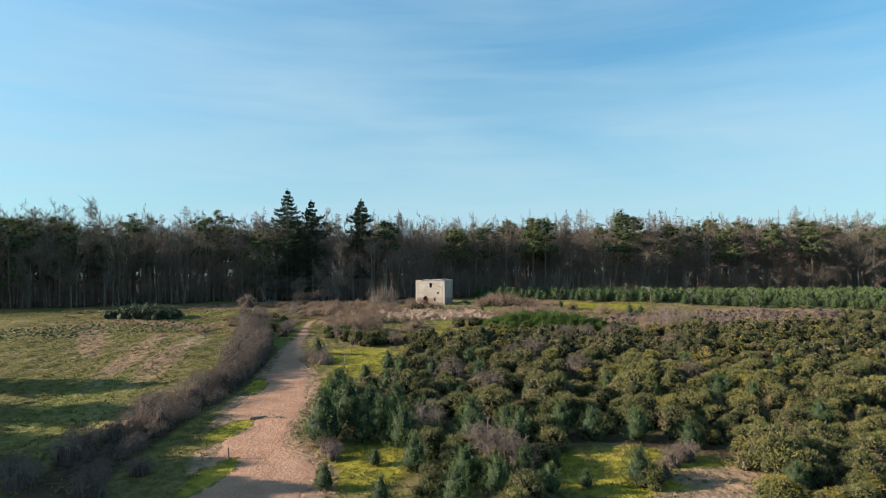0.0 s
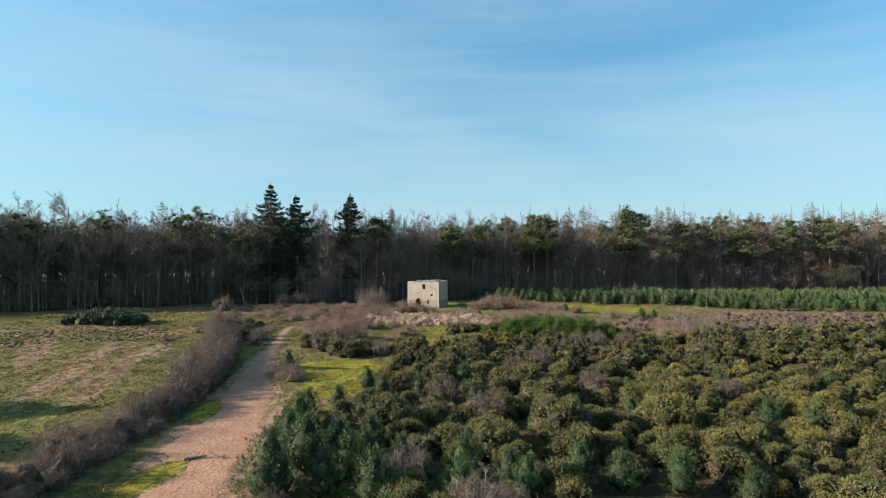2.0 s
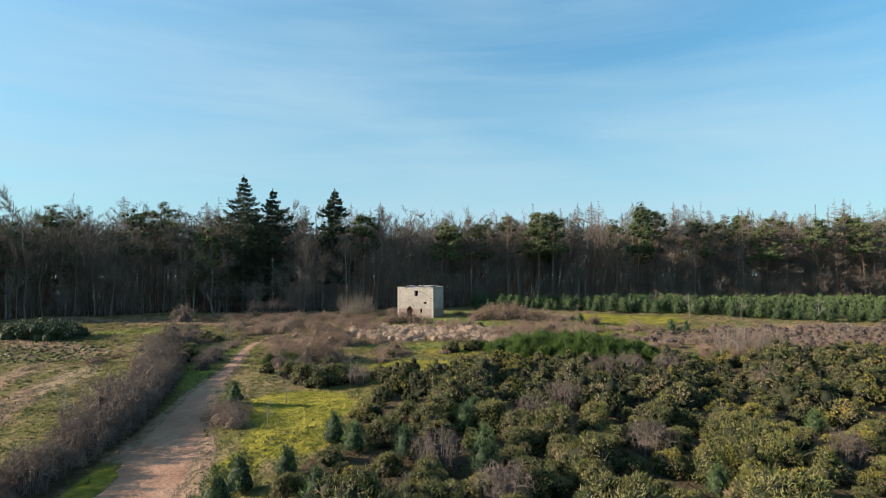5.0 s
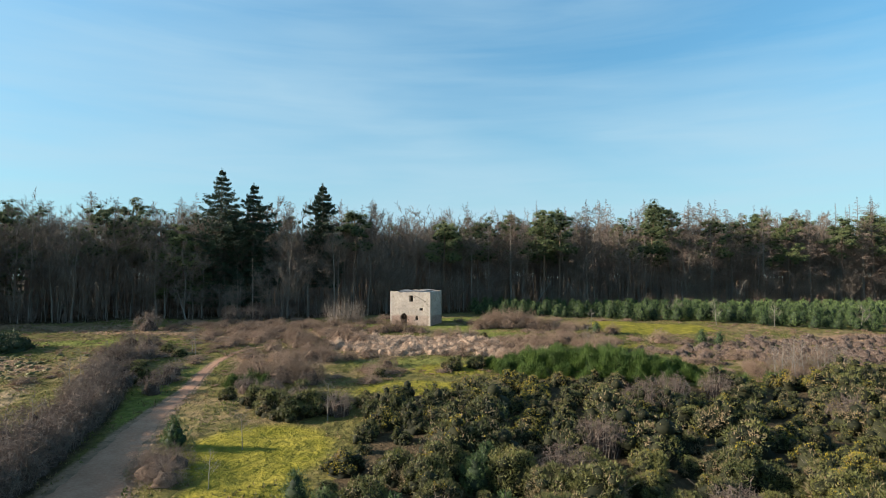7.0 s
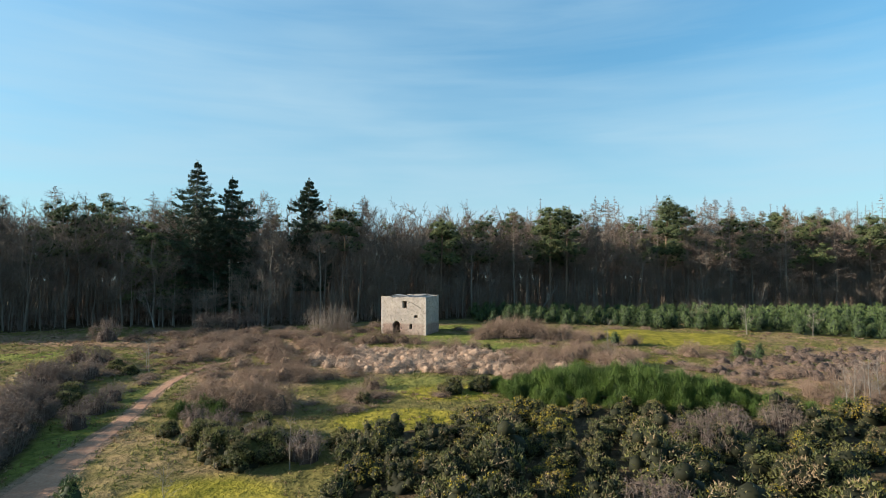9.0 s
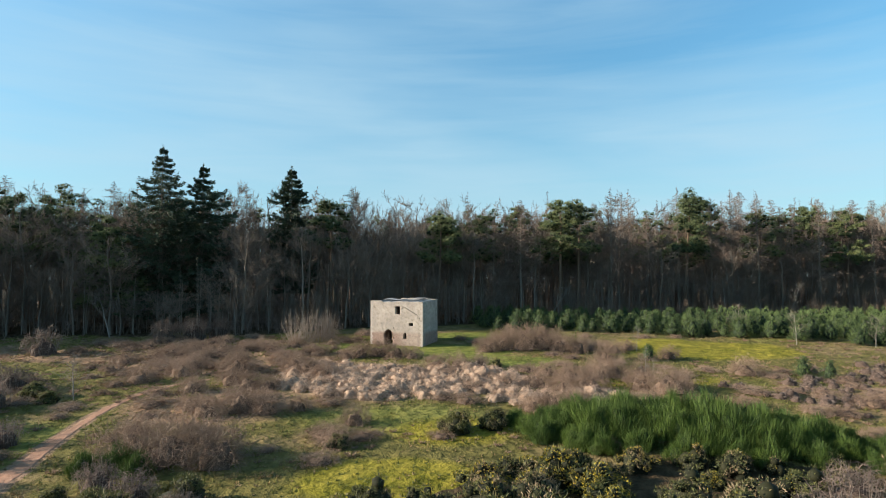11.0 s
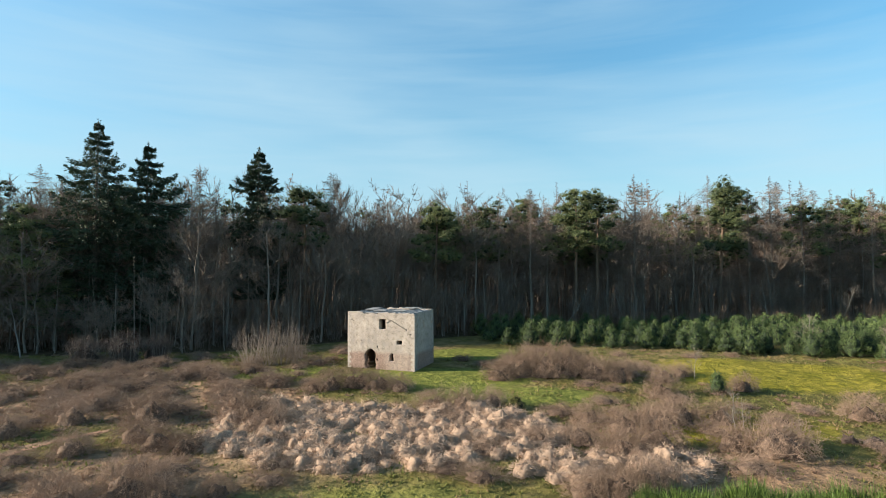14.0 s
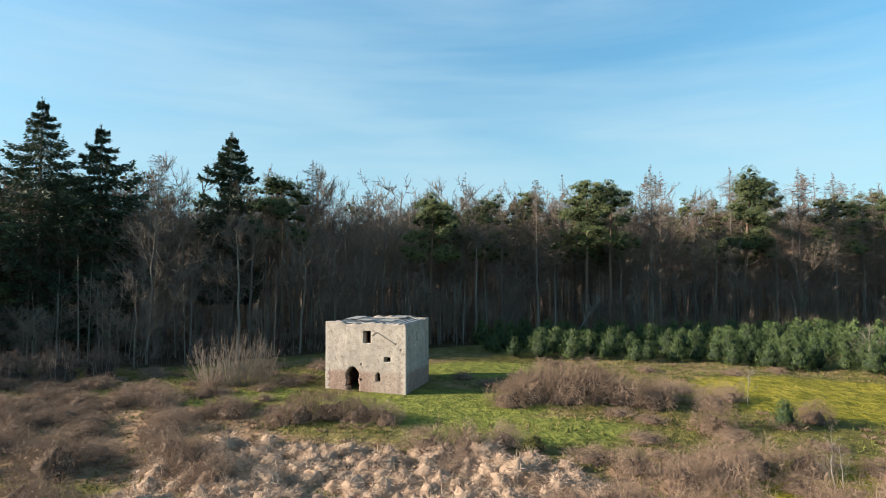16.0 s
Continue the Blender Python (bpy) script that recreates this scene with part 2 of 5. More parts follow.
SCAR = plain_material("roof_scar_stone", (0.13, 0.115, 0.10), (0.24, 0.21, 0.18), 0.9, 5.0)
ROOF = plain_material("weathered_lead", (0.17, 0.17, 0.175), (0.36, 0.355, 0.35), 0.6, 1.5)
DARK_TIMBER = plain_material("dark_timber", (0.05, 0.04, 0.032), (0.12, 0.095, 0.07), 0.85, 4.0)


# ---- geometry helpers ----
def mesh_of(name, verts, tris, mat, inner=None, count=0):
    """A triangle mesh from arrays; its first count faces take the inner material."""
    verts, tris = np.asarray(verts, np.float32), np.asarray(tris, np.int32)
    me = bpy.data.meshes.new(name)
    me.vertices.add(len(verts))
    me.vertices.foreach_set("co", verts.ravel())
    me.loops.add(tris.size)
    me.loops.foreach_set("vertex_index", tris.ravel())
    me.polygons.add(len(tris))
    me.polygons.foreach_set("loop_start", np.arange(0, tris.size, 3, dtype=np.int32))
    me.update(calc_edges=True)
    me.materials.append(mat)
    if inner:
        me.materials.append(inner)
        which = np.zeros(len(tris), np.int32)
        which[:count] = 1
        me.polygons.foreach_set("material_index", which)
        me.polygons.foreach_set("use_smooth", which.astype(bool))
    return me


def part(name, me, parent=None, label=""):
    ob = new(name, me)
    ob.parent = parent
    return tagged(ob, label) if label else ob


def thing(name, at, turn=0.0, size=1.0):
    """An Empty at a thing's base, to carry its parts."""
    ob = new(name)
    ob.empty_display_size = 0.3
    ob.matrix_basis = pose(*at, 0, 0, turn) @ Matrix.Diagonal((size, size, size, 1))
    return ob


def join(*pieces):
    verts, tris, n = [], [], 0
    for v, t in pieces:
        if len(v):
            verts.append(v)
            tris.append(np.asarray(t) + n)
            n += len(v)
    return np.concatenate(verts), np.concatenate(tris)


def unit(a):
    return a / np.maximum(np.linalg.norm(a, axis=-1, keepdims=True), 1e-9)


def side_of(d, rng):
    r = rng.normal(size=d.shape)
    return unit(np.cross(d, r))


def blades(base, way, length, width, rng, plain=False):
    """Bent lance-shaped leaves: two triangles each, or one where plain."""
    way = unit(way)
    s = side_of(way, rng) * np.reshape(width, (-1, 1)) * 0.5
    L = np.reshape(length, (-1, 1))
    if plain:
        v = np.stack([base - s, base + way * L, base + s], 1).reshape(-1, 3)
        return v, np.arange(len(base))[:, None] * 3 + [0, 1, 2]
    sag = unit(np.cross(s, way)) * L * 0.10
    mid = base + way * L * 0.45 + sag
    v = np.stack([base, mid - s, base + way * L, mid + s], 1).reshape(-1, 3)
    k = np.arange(len(base))[:, None] * 4
    return v, np.concatenate([k + [0, 1, 3], k + [1, 2, 3]])


def sheath(base, out_, way, length, width):
    """Leaves along way whose flat side faces out_, as they lie on the face of a bush."""
    way = unit(way)
    s = unit(np.cross(way, out_)) * np.reshape(width, (-1, 1)) * 0.5
    L = np.reshape(length, (-1, 1))
    v = np.stack([base - s, base + way * L, base + s], 1).reshape(-1, 3)
    return v, np.arange(len(base))[:, None] * 3 + [0, 1, 2]


def ball(level):
    """A unit ball of triangles: corners and faces."""
    bm = bmesh.new()
    bmesh.ops.create_icosphere(bm, subdivisions=level, radius=1.0)
    bm.verts.index_update()
    v, t = np.array([q.co[:] for q in bm.verts]), np.array([[q.index for q in f.verts] for f in bm.faces])
    bm.free()
    return v, t


BALLS = {1: ball(1), 2: ball(2)}


def lobes(c, size, level=1, rng=None):
    """Uneven balls at the places c, each of the three half-widths size."""
    v, t = BALLS[level]
    k, n = len(c), len(v)
    grow = rng.uniform(0.82, 1.14, (k, n, 1))
    V = c[:, None, :] + v[None] * grow * np.reshape(size, (k, 1, 3))
    return V.reshape(-1, 3), (t[None] + (np.arange(k) * n)[:, None, None]).reshape(-1, 3)


def clad(c, size, each, length, width, rng, rise=0.3, stray=0.55, low=-0.35, out_share=0.75):
    """Leaves over the faces of such balls."""
    n = len(c) * each
    d = unit(rng.normal(size=(n, 3)))
    d[:, 2] = np.where(d[:, 2] < low, -d[:, 2], d[:, 2])
    at = np.repeat(c, each, 0) + d * np.repeat(np.reshape(size, (-1, 3)), each, 0) * rng.uniform(0.86, 1.1, (n, 1))
    way = d * out_share + rng.normal(0, stray, (n, 3)) + [0, 0, rise]
    return sheath(at, d + rng.normal(0, 0.25, (n, 3)), way, rng.uniform(0.6, 1.3, n) * length, rng.uniform(0.7, 1.3, n) * width), (at, d)


def rods(a, b, ra, rb):
    """Three-sided tapered rods from a to b."""
    d = unit(b - a)
    ref = np.where(np.abs(d[:, 2:3]) < 0.9, [[0.0, 0.0, 1.0]], [[1.0, 0.0, 0.0]])
    u = unit(np.cross(d, ref))
    w_ = np.cross(d, u)
    ring = []
    for p, r in ((a, ra), (b, rb)):
        r = np.broadcast_to(np.reshape(r, (-1, 1)), (len(a), 1))
        for k in range(3):
            ang = 2 * math.pi * k / 3
            ring.append(p + (u * math.cos(ang) + w_ * math.sin(ang)) * r)
    v = np.stack(ring, 1).reshape(-1, 3)
    k = np.arange(len(a))[:, None] * 6
    t = []
    for i in range(3):
        j = (i + 1) % 3
        t += [k + [i, j, j + 3], k + [i, j + 3, i + 3]]
    return v, np.concatenate(t)


def trunk(points, radii, sides=8):
    """A tapered tube along points."""
    points = np.asarray(points, float)
    v, t = [], []
    for i, (p, r) in enumerate(zip(points, radii)):
        d = unit(points[min(i + 1, len(points) - 1)] - points[max(i - 1, 0)])
        u = unit(np.cross(d, [0.31, 0.95, 0.02]))
        w_ = np.cross(d, u)
        for k in range(sides):
            ang = 2 * math.pi * k / sides
            v.append(p + (u * math.cos(ang) + w_ * math.sin(ang)) * r)
        if i:
            for k in range(sides):
                a, b = (i - 1) * sides + k, (i - 1) * sides + (k + 1) % sides
                t += [(a, b, b + sides), (a, b + sides, a + sides)]
    return np.array(v), np.array(t)


def wave(x, y, scale, seed):
    """Smooth uneven relief about -1 to 1, from a few crossing waves."""
    r = np.random.default_rng(seed)
    z = 0.0
    for _ in range(6):
        a, f, p = r.uniform(0, 2 * math.pi), r.uniform(0.6, 1.7) / scale, r.uniform(0, 6.28)
        z = z + np.sin((x * math.cos(a) + y * math.sin(a)) * f * 2 * math.pi + p)
    return z / 3.2


# ---- the lie of the land ----
TRACK_LINE = np.array([(-13.0, 20, 10.5), (-13.1, 34, 10), (-13.2, 43, 9.0), (-15.8, 49, 7.2), (-17.0, 53, 6.6), (-17.9, 60, 7.4), (-18.3, 67, 7.4),
                       (-20.2, 76.5, 5.6), (-22.0, 83, 3.8), (-22.9, 88, 3.2), (-23.9, 94, 2.6), (-24.6, 100, 1.9), (-25.0, 105, 1.4), (-26.3, 112, 1.2),
                       (-27.2, 119, 0.9), (-27.0, 124, 0.55), (-26.3, 128.3, 0.5), (-22.2, 131.8, 0.45)])
HEDGE_LINE = np.array([(-27.0, 38), (-27.2, 54), (-26.0, 66), (-26.9, 80), (-29.6, 92), (-34.6, 107), (-38.6, 119)])
WOOD_EDGE = np.array([(-420, -20), (-300, 60), (-160, 118), (-107, 145), (-90, 150), (-72, 158), (-53, 166), (-40, 165), (-24, 168), (-10, 177),
                      (10, 184), (30, 194), (60, 196), (100, 198), (180, 196), (420, 180)])


def line_gap(x, y, line):
    """Distance to a line of points, and the third value along it."""
    best, third = np.full(np.shape(x), 1e9), np.zeros(np.shape(x))
    for a, b in zip(line[:-1], line[1:]):
        d = b[:2] - a[:2]
        f = np.clip(((x - a[0]) * d[0] + (y - a[1]) * d[1]) / (d @ d), 0, 1)
        g = np.hypot(x - a[0] - f * d[0], y - a[1] - f * d[1])
        if len(a) > 2:
            third = np.where(g < best, a[2] + f * (b[2] - a[2]), third)
        best = np.minimum(best, g)
    return best, third


def ground_z(x, y):
    x, y = np.asarray(x, float), np.asarray(y, float)
    a = 0.9 - 0.0645 * 6.0 * np.log1p(np.exp(-(np.clip(y, -300, 500) - 156.2) / 6.0))
    z = -8.6 + np.log1p(np.exp((a + 8.6) * 1.2)) / 1.2
    near = np.clip(1.6 - np.hypot((x - 10) / 150, (y - 100) / 150), 0, 1)
    gap, width = line_gap(x, y, TRACK_LINE)
    soft = np.clip((gap - width * 0.5) / 3.0, 0.12, 1)
    lodge = np.clip((np.hypot(x + 2, y - 153) - 7) / 5, 0.05, 1)
    z = z + near * soft * lodge * (0.16 * wave(x, y, 17, 3) + 0.05 * wave(x, y, 4.5, 4) + 0.12 * wave(x, y, 2.8, 5) * np.clip((-28 - x) / 6, 0.16, 1))
    hump = 1.5 * np.exp(-((((x - 19) + 0.29 * (111 - y)) / 10) ** 2 + (((y - 111) + 0.29 * (x - 19)) / 4) ** 2))
    return z + hump


def gz(x, y):
    return float(ground_z(x, y))


def blob(x, y, cx, cy, rx, ry, turn=0.0):
    """1 at the middle of an oval, 0.5 at its rim, 0 beyond."""
    c, s = math.cos(radians(turn)), math.sin(radians(turn))
    u, v = (x - cx) * c + (y - cy) * s, -(x - cx) * s + (y - cy) * c
    return np.clip(1.5 - np.hypot(u / rx, v / ry), 0, 1)


def inside(x, y, poly):
    x, y = np.asarray(x, float), np.asarray(y, float)
    hit = np.zeros(x.shape, bool)
    for (x0, y0), (x1, y1) in zip(poly, poly[1:] + poly[:1]):
        if y0 != y1:
            hit ^= ((y0 > y) != (y1 > y)) & (x < (x1 - x0) * (y - y0) / (y1 - y0) + x0)
    return hit


GORSE_FIELD = [(-9.0, 52), (-10.8, 62), (-9.6, 70), (-6.6, 79), (-5.0, 87), (-4.8, 96), (-1.5, 102), (7, 106), (20, 107.5), (32, 103),
               (50, 107), (65, 113), (100, 122), (120, 112), (75, 60), (45, 34), (24, 36), (24.5, 46), (14, 50.5), (2, 50), (-4, 53)]


def axis(inner0, inner1, step, outer0, outer1):
    mid = np.arange(inner0, inner1 + 1e-6, step)
    grow = []
    d, at = step, inner1
    while at < outer1:
        d *= 1.25
        at += d
        grow.append(at)
    low, d, at = [], step, inner0
    while at > outer0:
        d *= 1.25
        at -= d
        low.append(at)
    return np.concatenate([low[::-1], mid, grow])


def turf_patches(x, y):
    """Where grass has grown back over the track's side."""
    return np.maximum.reduce([blob(x, y, -19.6, 53.6, 1.3, 3.6, -16), blob(x, y, -17.2, 43.6, 1.1, 3.6, -12), blob(x, y, -22.0, 69.5, 1.1, 3.4, 8)])


def build_ground():
    xs, ys = axis(-75, 75, 0.6, -2600, 2600), axis(26, 186, 0.6, -2400, 2800)
    X, Y = np.meshgrid(xs, ys)
    Z = ground_z(X, Y)
    nx = len(xs)
    i = (np.arange(len(ys) - 1)[:, None] * nx + np.arange(nx - 1)[None, :]).ravel()
    t = np.concatenate([np.stack([i, i + 1, i + nx + 1], 1), np.stack([i, i + nx + 1, i + nx], 1)])
    x, y = X.ravel(), Y.ravel()
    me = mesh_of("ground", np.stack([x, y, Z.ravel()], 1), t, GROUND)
    me.polygons.foreach_set("use_smooth", np.ones(len(t), bool))
    top = np.maximum.reduce
    gap, width = line_gap(x, y, TRACK_LINE)
    fields = {
        "sand": top([np.clip(0.85 - (gap - width * 0.5) / np.minimum(2.6, 0.2 + 0.45 * width), 0, 1) * (1 - np.clip(1.6 * turf_patches(x, y), 0, 1)), 0.9 * blob(x, y, 21, 43, 5, 2.2), 0.8 * blob(x, y, 19, 39.5, 6, 2)]),
        "moss": top([blob(x, y, -11, 79, 4, 5), blob(x, y, -12.5, 87.5, 5.5, 6.5), blob(x, y, -1.5, 105, 6, 3.6), blob(x, y, 14, 44, 8, 5), blob(x, y, -6, 46, 3.5, 5),
                     blob(x, y, 38, 148, 13, 8, -10), blob(x, y, -13.5, 70.5, 1.8, 6), 0.8 * blob(x, y, 24, 130, 9, 4), 0.7 * blob(x, y, 3, 114, 6, 4),
                     turf_patches(x, y)]),
        "lawn": top([blob(x, y, 2, 147, 11, 5.5), blob(x, y, 9, 162, 8, 5), blob(x, y, -14, 150.5, 5, 2.5, 20), 0.75 * blob(x, y, 9, 140, 10, 4),
                     0.55 * blob(x, y, -2, 118, 12, 5), 0.55 * blob(x, y, -30, 112, 6, 9), 0.75 * blob(x, y, -28, 100, 3.5, 9, 10), 0.45 * blob(x, y, -24, 60, 2, 20),
                     0.48 * blob(x, y, -38, 62, 8, 26, 12), 0.7 * blob(x, y, -50, 134, 14, 3.5)]),
        "straw": top([blob(x, y, -1.5, 130, 13, 6.5), blob(x, y, -8, 134, 7, 4), 0.7 * blob(x, y, 15, 124, 6, 3), 0.55 * blob(x, y, -42, 100, 3, 12, 12)]),
        "brown": top([0.40 * blob(x, y, -60, 95, 30, 50), 0.75 * blob(x, y, -40, 84, 2.5, 20, 12), 0.7 * blob(x, y, -58, 120, 18, 4, -20), blob(x, y, -24, 142, 14, 9), blob(x, y, -14, 137, 9, 5), 0.8 * blob(x, y, -18, 122, 9, 7), blob(x, y, 62, 121, 24, 4, 8), 0.8 * blob(x, y, 20, 122, 9, 5),
                      0.8 * blob(x, y, 20, 131, 10, 5), blob(x, y, -55, 147, 30, 4.5, -12), 0.75 * blob(x, y, -46, 88, 2.2, 26, 14), 0.7 * blob(x, y, -62, 104, 3, 24, 30),
                      blob(x, y, 70, 134, 20, 4, 5)]),
        "litter_shade": top([np.where(inside(x, y, GORSE_FIELD), 0.8, 0.0), np.clip(0.8 - (line_gap(x, y, HEDGE_LINE)[0] - 2) / 3, 0, 1),
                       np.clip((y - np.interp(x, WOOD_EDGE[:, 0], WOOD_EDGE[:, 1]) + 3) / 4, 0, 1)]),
    }
    for name, f in fields.items():
        a = me.attributes.new(name, "FLOAT", "POINT")
        a.data.foreach_set("value", f.astype(np.float32))
    ob = new("ground", me)
    tagged(ob, "sloping heath of mossy grass, dead bracken and sand", "ground", kind="structure")


def build_track():
    """A ragged strip of bare sand, a little sunk at its edges into the turf."""
    line = TRACK_LINE
    along = np.concatenate([[0], np.cumsum(np.hypot(*np.diff(line[:, :2], axis=0).T))])
    s = np.arange(0, along[-1], 0.5)
    cx, cy = [np.interp(s, along, line[:, k]) for k in (0, 1)]
    for _ in range(30):
        cx[1:-1], cy[1:-1] = (cx[:-2] + cx[2:]) / 2, (cy[:-2] + cy[2:]) / 2
    wd = np.interp(s, along, line[:, 2])
    tx, ty = np.gradient(cx), np.gradient(cy)
    ln = np.hypot(tx, ty)
    nxv, nyv = -ty / ln, tx / ln
    cols = np.linspace(-1, 1, 19)
    ragged = 1 + 0.16 * wave(s, s * 0, 6, 21) + 0.08 * wave(s, s * 0, 1.7, 22)
    ragged2 = 0.97 + 0.20 * wave(s, s * 0, 7, 23) + 0.15 * wave(s, s * 0, 1.9, 24)
    half = np.where(cols[None, :] < 0, (wd * ragged)[:, None], (wd * ragged2)[:, None]) * 0.5
    X, Y = cx[:, None] + nxv[:, None] * cols * half, cy[:, None] + nyv[:, None] * cols * half
    edge = np.clip((1 - np.abs(cols)) / 0.22, 0, 1)
    Z = ground_z(X, Y) + (0.085 * edge - 0.06)[None, :] + 0.012 * wave(X, Y, 1.1, 25) * edge
    turf_ = turf_patches(X, Y)
    Z = Z - 0.12 * np.clip((turf_ + 0.25 * wave(X, Y, 1.6, 26) - 0.45) * 6, 0, 1)
    n = len(cols)
    i = (np.arange(len(s) - 1)[:, None] * n + np.arange(n - 1)[None, :]).ravel()
    t = np.concatenate([np.stack([i, i + n, i + n + 1], 1), np.stack([i, i + n + 1, i + 1], 1)])
    me = mesh_of("sandy_track", np.stack([X.ravel(), Y.ravel(), Z.ravel()], 1), t, TRACK)
    me.polygons.foreach_set("use_smooth", np.ones(len(t), bool))
    tagged(new("track", me), "bare pinkish sand track, trodden and rutted", "track", kind="structure")


build_ground()
build_track()


# ---- the ruined lodge ----
LODGE_AT, LODGE_TURN, LODGE_W, LODGE_D, LODGE_H = (0.35, 150.5), 21.9, 8.1, 5.8, 6.4


def cut_wall(width, height, thick, holes, top, seed, cell=0.07):
    """An upright rubble wall of small cells, along x, facing -y; holes are tests on x and z; top: its ragged upper edge."""
    nu, nz = int(round(width / cell)), int(round(height / cell))
    u, z = np.linspace(0, width, nu + 1), np.linspace(0, height, nz + 1)
    cu, cz = np.meshgrid((u[:-1] + u[1:]) / 2, (z[:-1] + z[1:]) / 2, indexing="ij")
    solid = cz < top(cu)
    for h in holes:
        solid &= ~h(cu, cz)
    U, Zg = np.meshgrid(u, z, indexing="ij")
    r = np.random.default_rng(seed)
    rough = r.normal(0, 0.0035, U.shape) + 0.010 * wave(U, Zg, 1.3, seed)
    rough[0, :] *= 0.3
    rough[-1, :] *= 0.3
    front = np.stack([U, rough, Zg], -1).reshape(-1, 3)
    rear = np.stack([U, np.full_like(U, thick) - 0.5 * rough, Zg], -1).reshape(-1, 3)
    v, n, s = np.concatenate([front, rear]), len(front), nz + 1
    quads = []
    for i, k in zip(*np.nonzero(solid)):
        a, b, c, d = i * s + k, (i + 1) * s + k, (i + 1) * s + k + 1, i * s + k + 1
        quads += [(a, b, c, d), (a + n, d + n, c + n, b + n)]
        if i == 0 or not solid[i - 1, k]:
            quads.append((a, d, d + n, a + n))
        if i == nu - 1 or not solid[i + 1, k]:
            quads.append((b, b + n, c + n, c))
        if k == 0 or not solid[i, k - 1]:
            quads.append((a, a + n, b + n, b))
        if k == nz - 1 or not solid[i, k + 1]:
            quads.append((d, c, c + n, d + n))
    q = np.array(quads)
    t = np.concatenate([q[:, [0, 1, 2]], q[:, [0, 2, 3]]])
    used, t = np.unique(t, return_inverse=True)
    return v[used], t.reshape(-1, 3)


def opening(x0, x1, z0, z1, arch=0.0, rag=0.05):
    """A test for an opening, its head arched by that much, its sides ragged."""
    def test(x, z):
        e = rag * wave(z, x * 0.4, 0.5, 5)
        mid, half = (x0 + x1) / 2, (x1 - x0) / 2
        head = z1 - arch * np.clip(np.abs(x - mid) / half, 0, 1) ** 2
        return (x > x0 + e) & (x < x1 + e) & (z > z0) & (z < head)
    return test


def box(x0, x1, y0, y1, z0, z1, bevel=0.02):
    bm = bmesh.new()
    bmesh.ops.create_cube(bm, size=1)
    for v in bm.verts:
        v.co = ((x0 + x1) / 2 + v.co.x * (x1 - x0), (y0 + y1) / 2 + v.co.y * (y1 - y0), (z0 + z1) / 2 + v.co.z * (z1 - z0))
    if bevel:
        bmesh.ops.bevel(bm, geom=bm.edges[:], offset=bevel, segments=1, affect="EDGES")
    return bm


def bm_mesh(name, bm, mat):
    me = bpy.data.meshes.new(name)
    bm.to_mesh(me)
    bm.free()
    me.materials.append(mat)
    return me


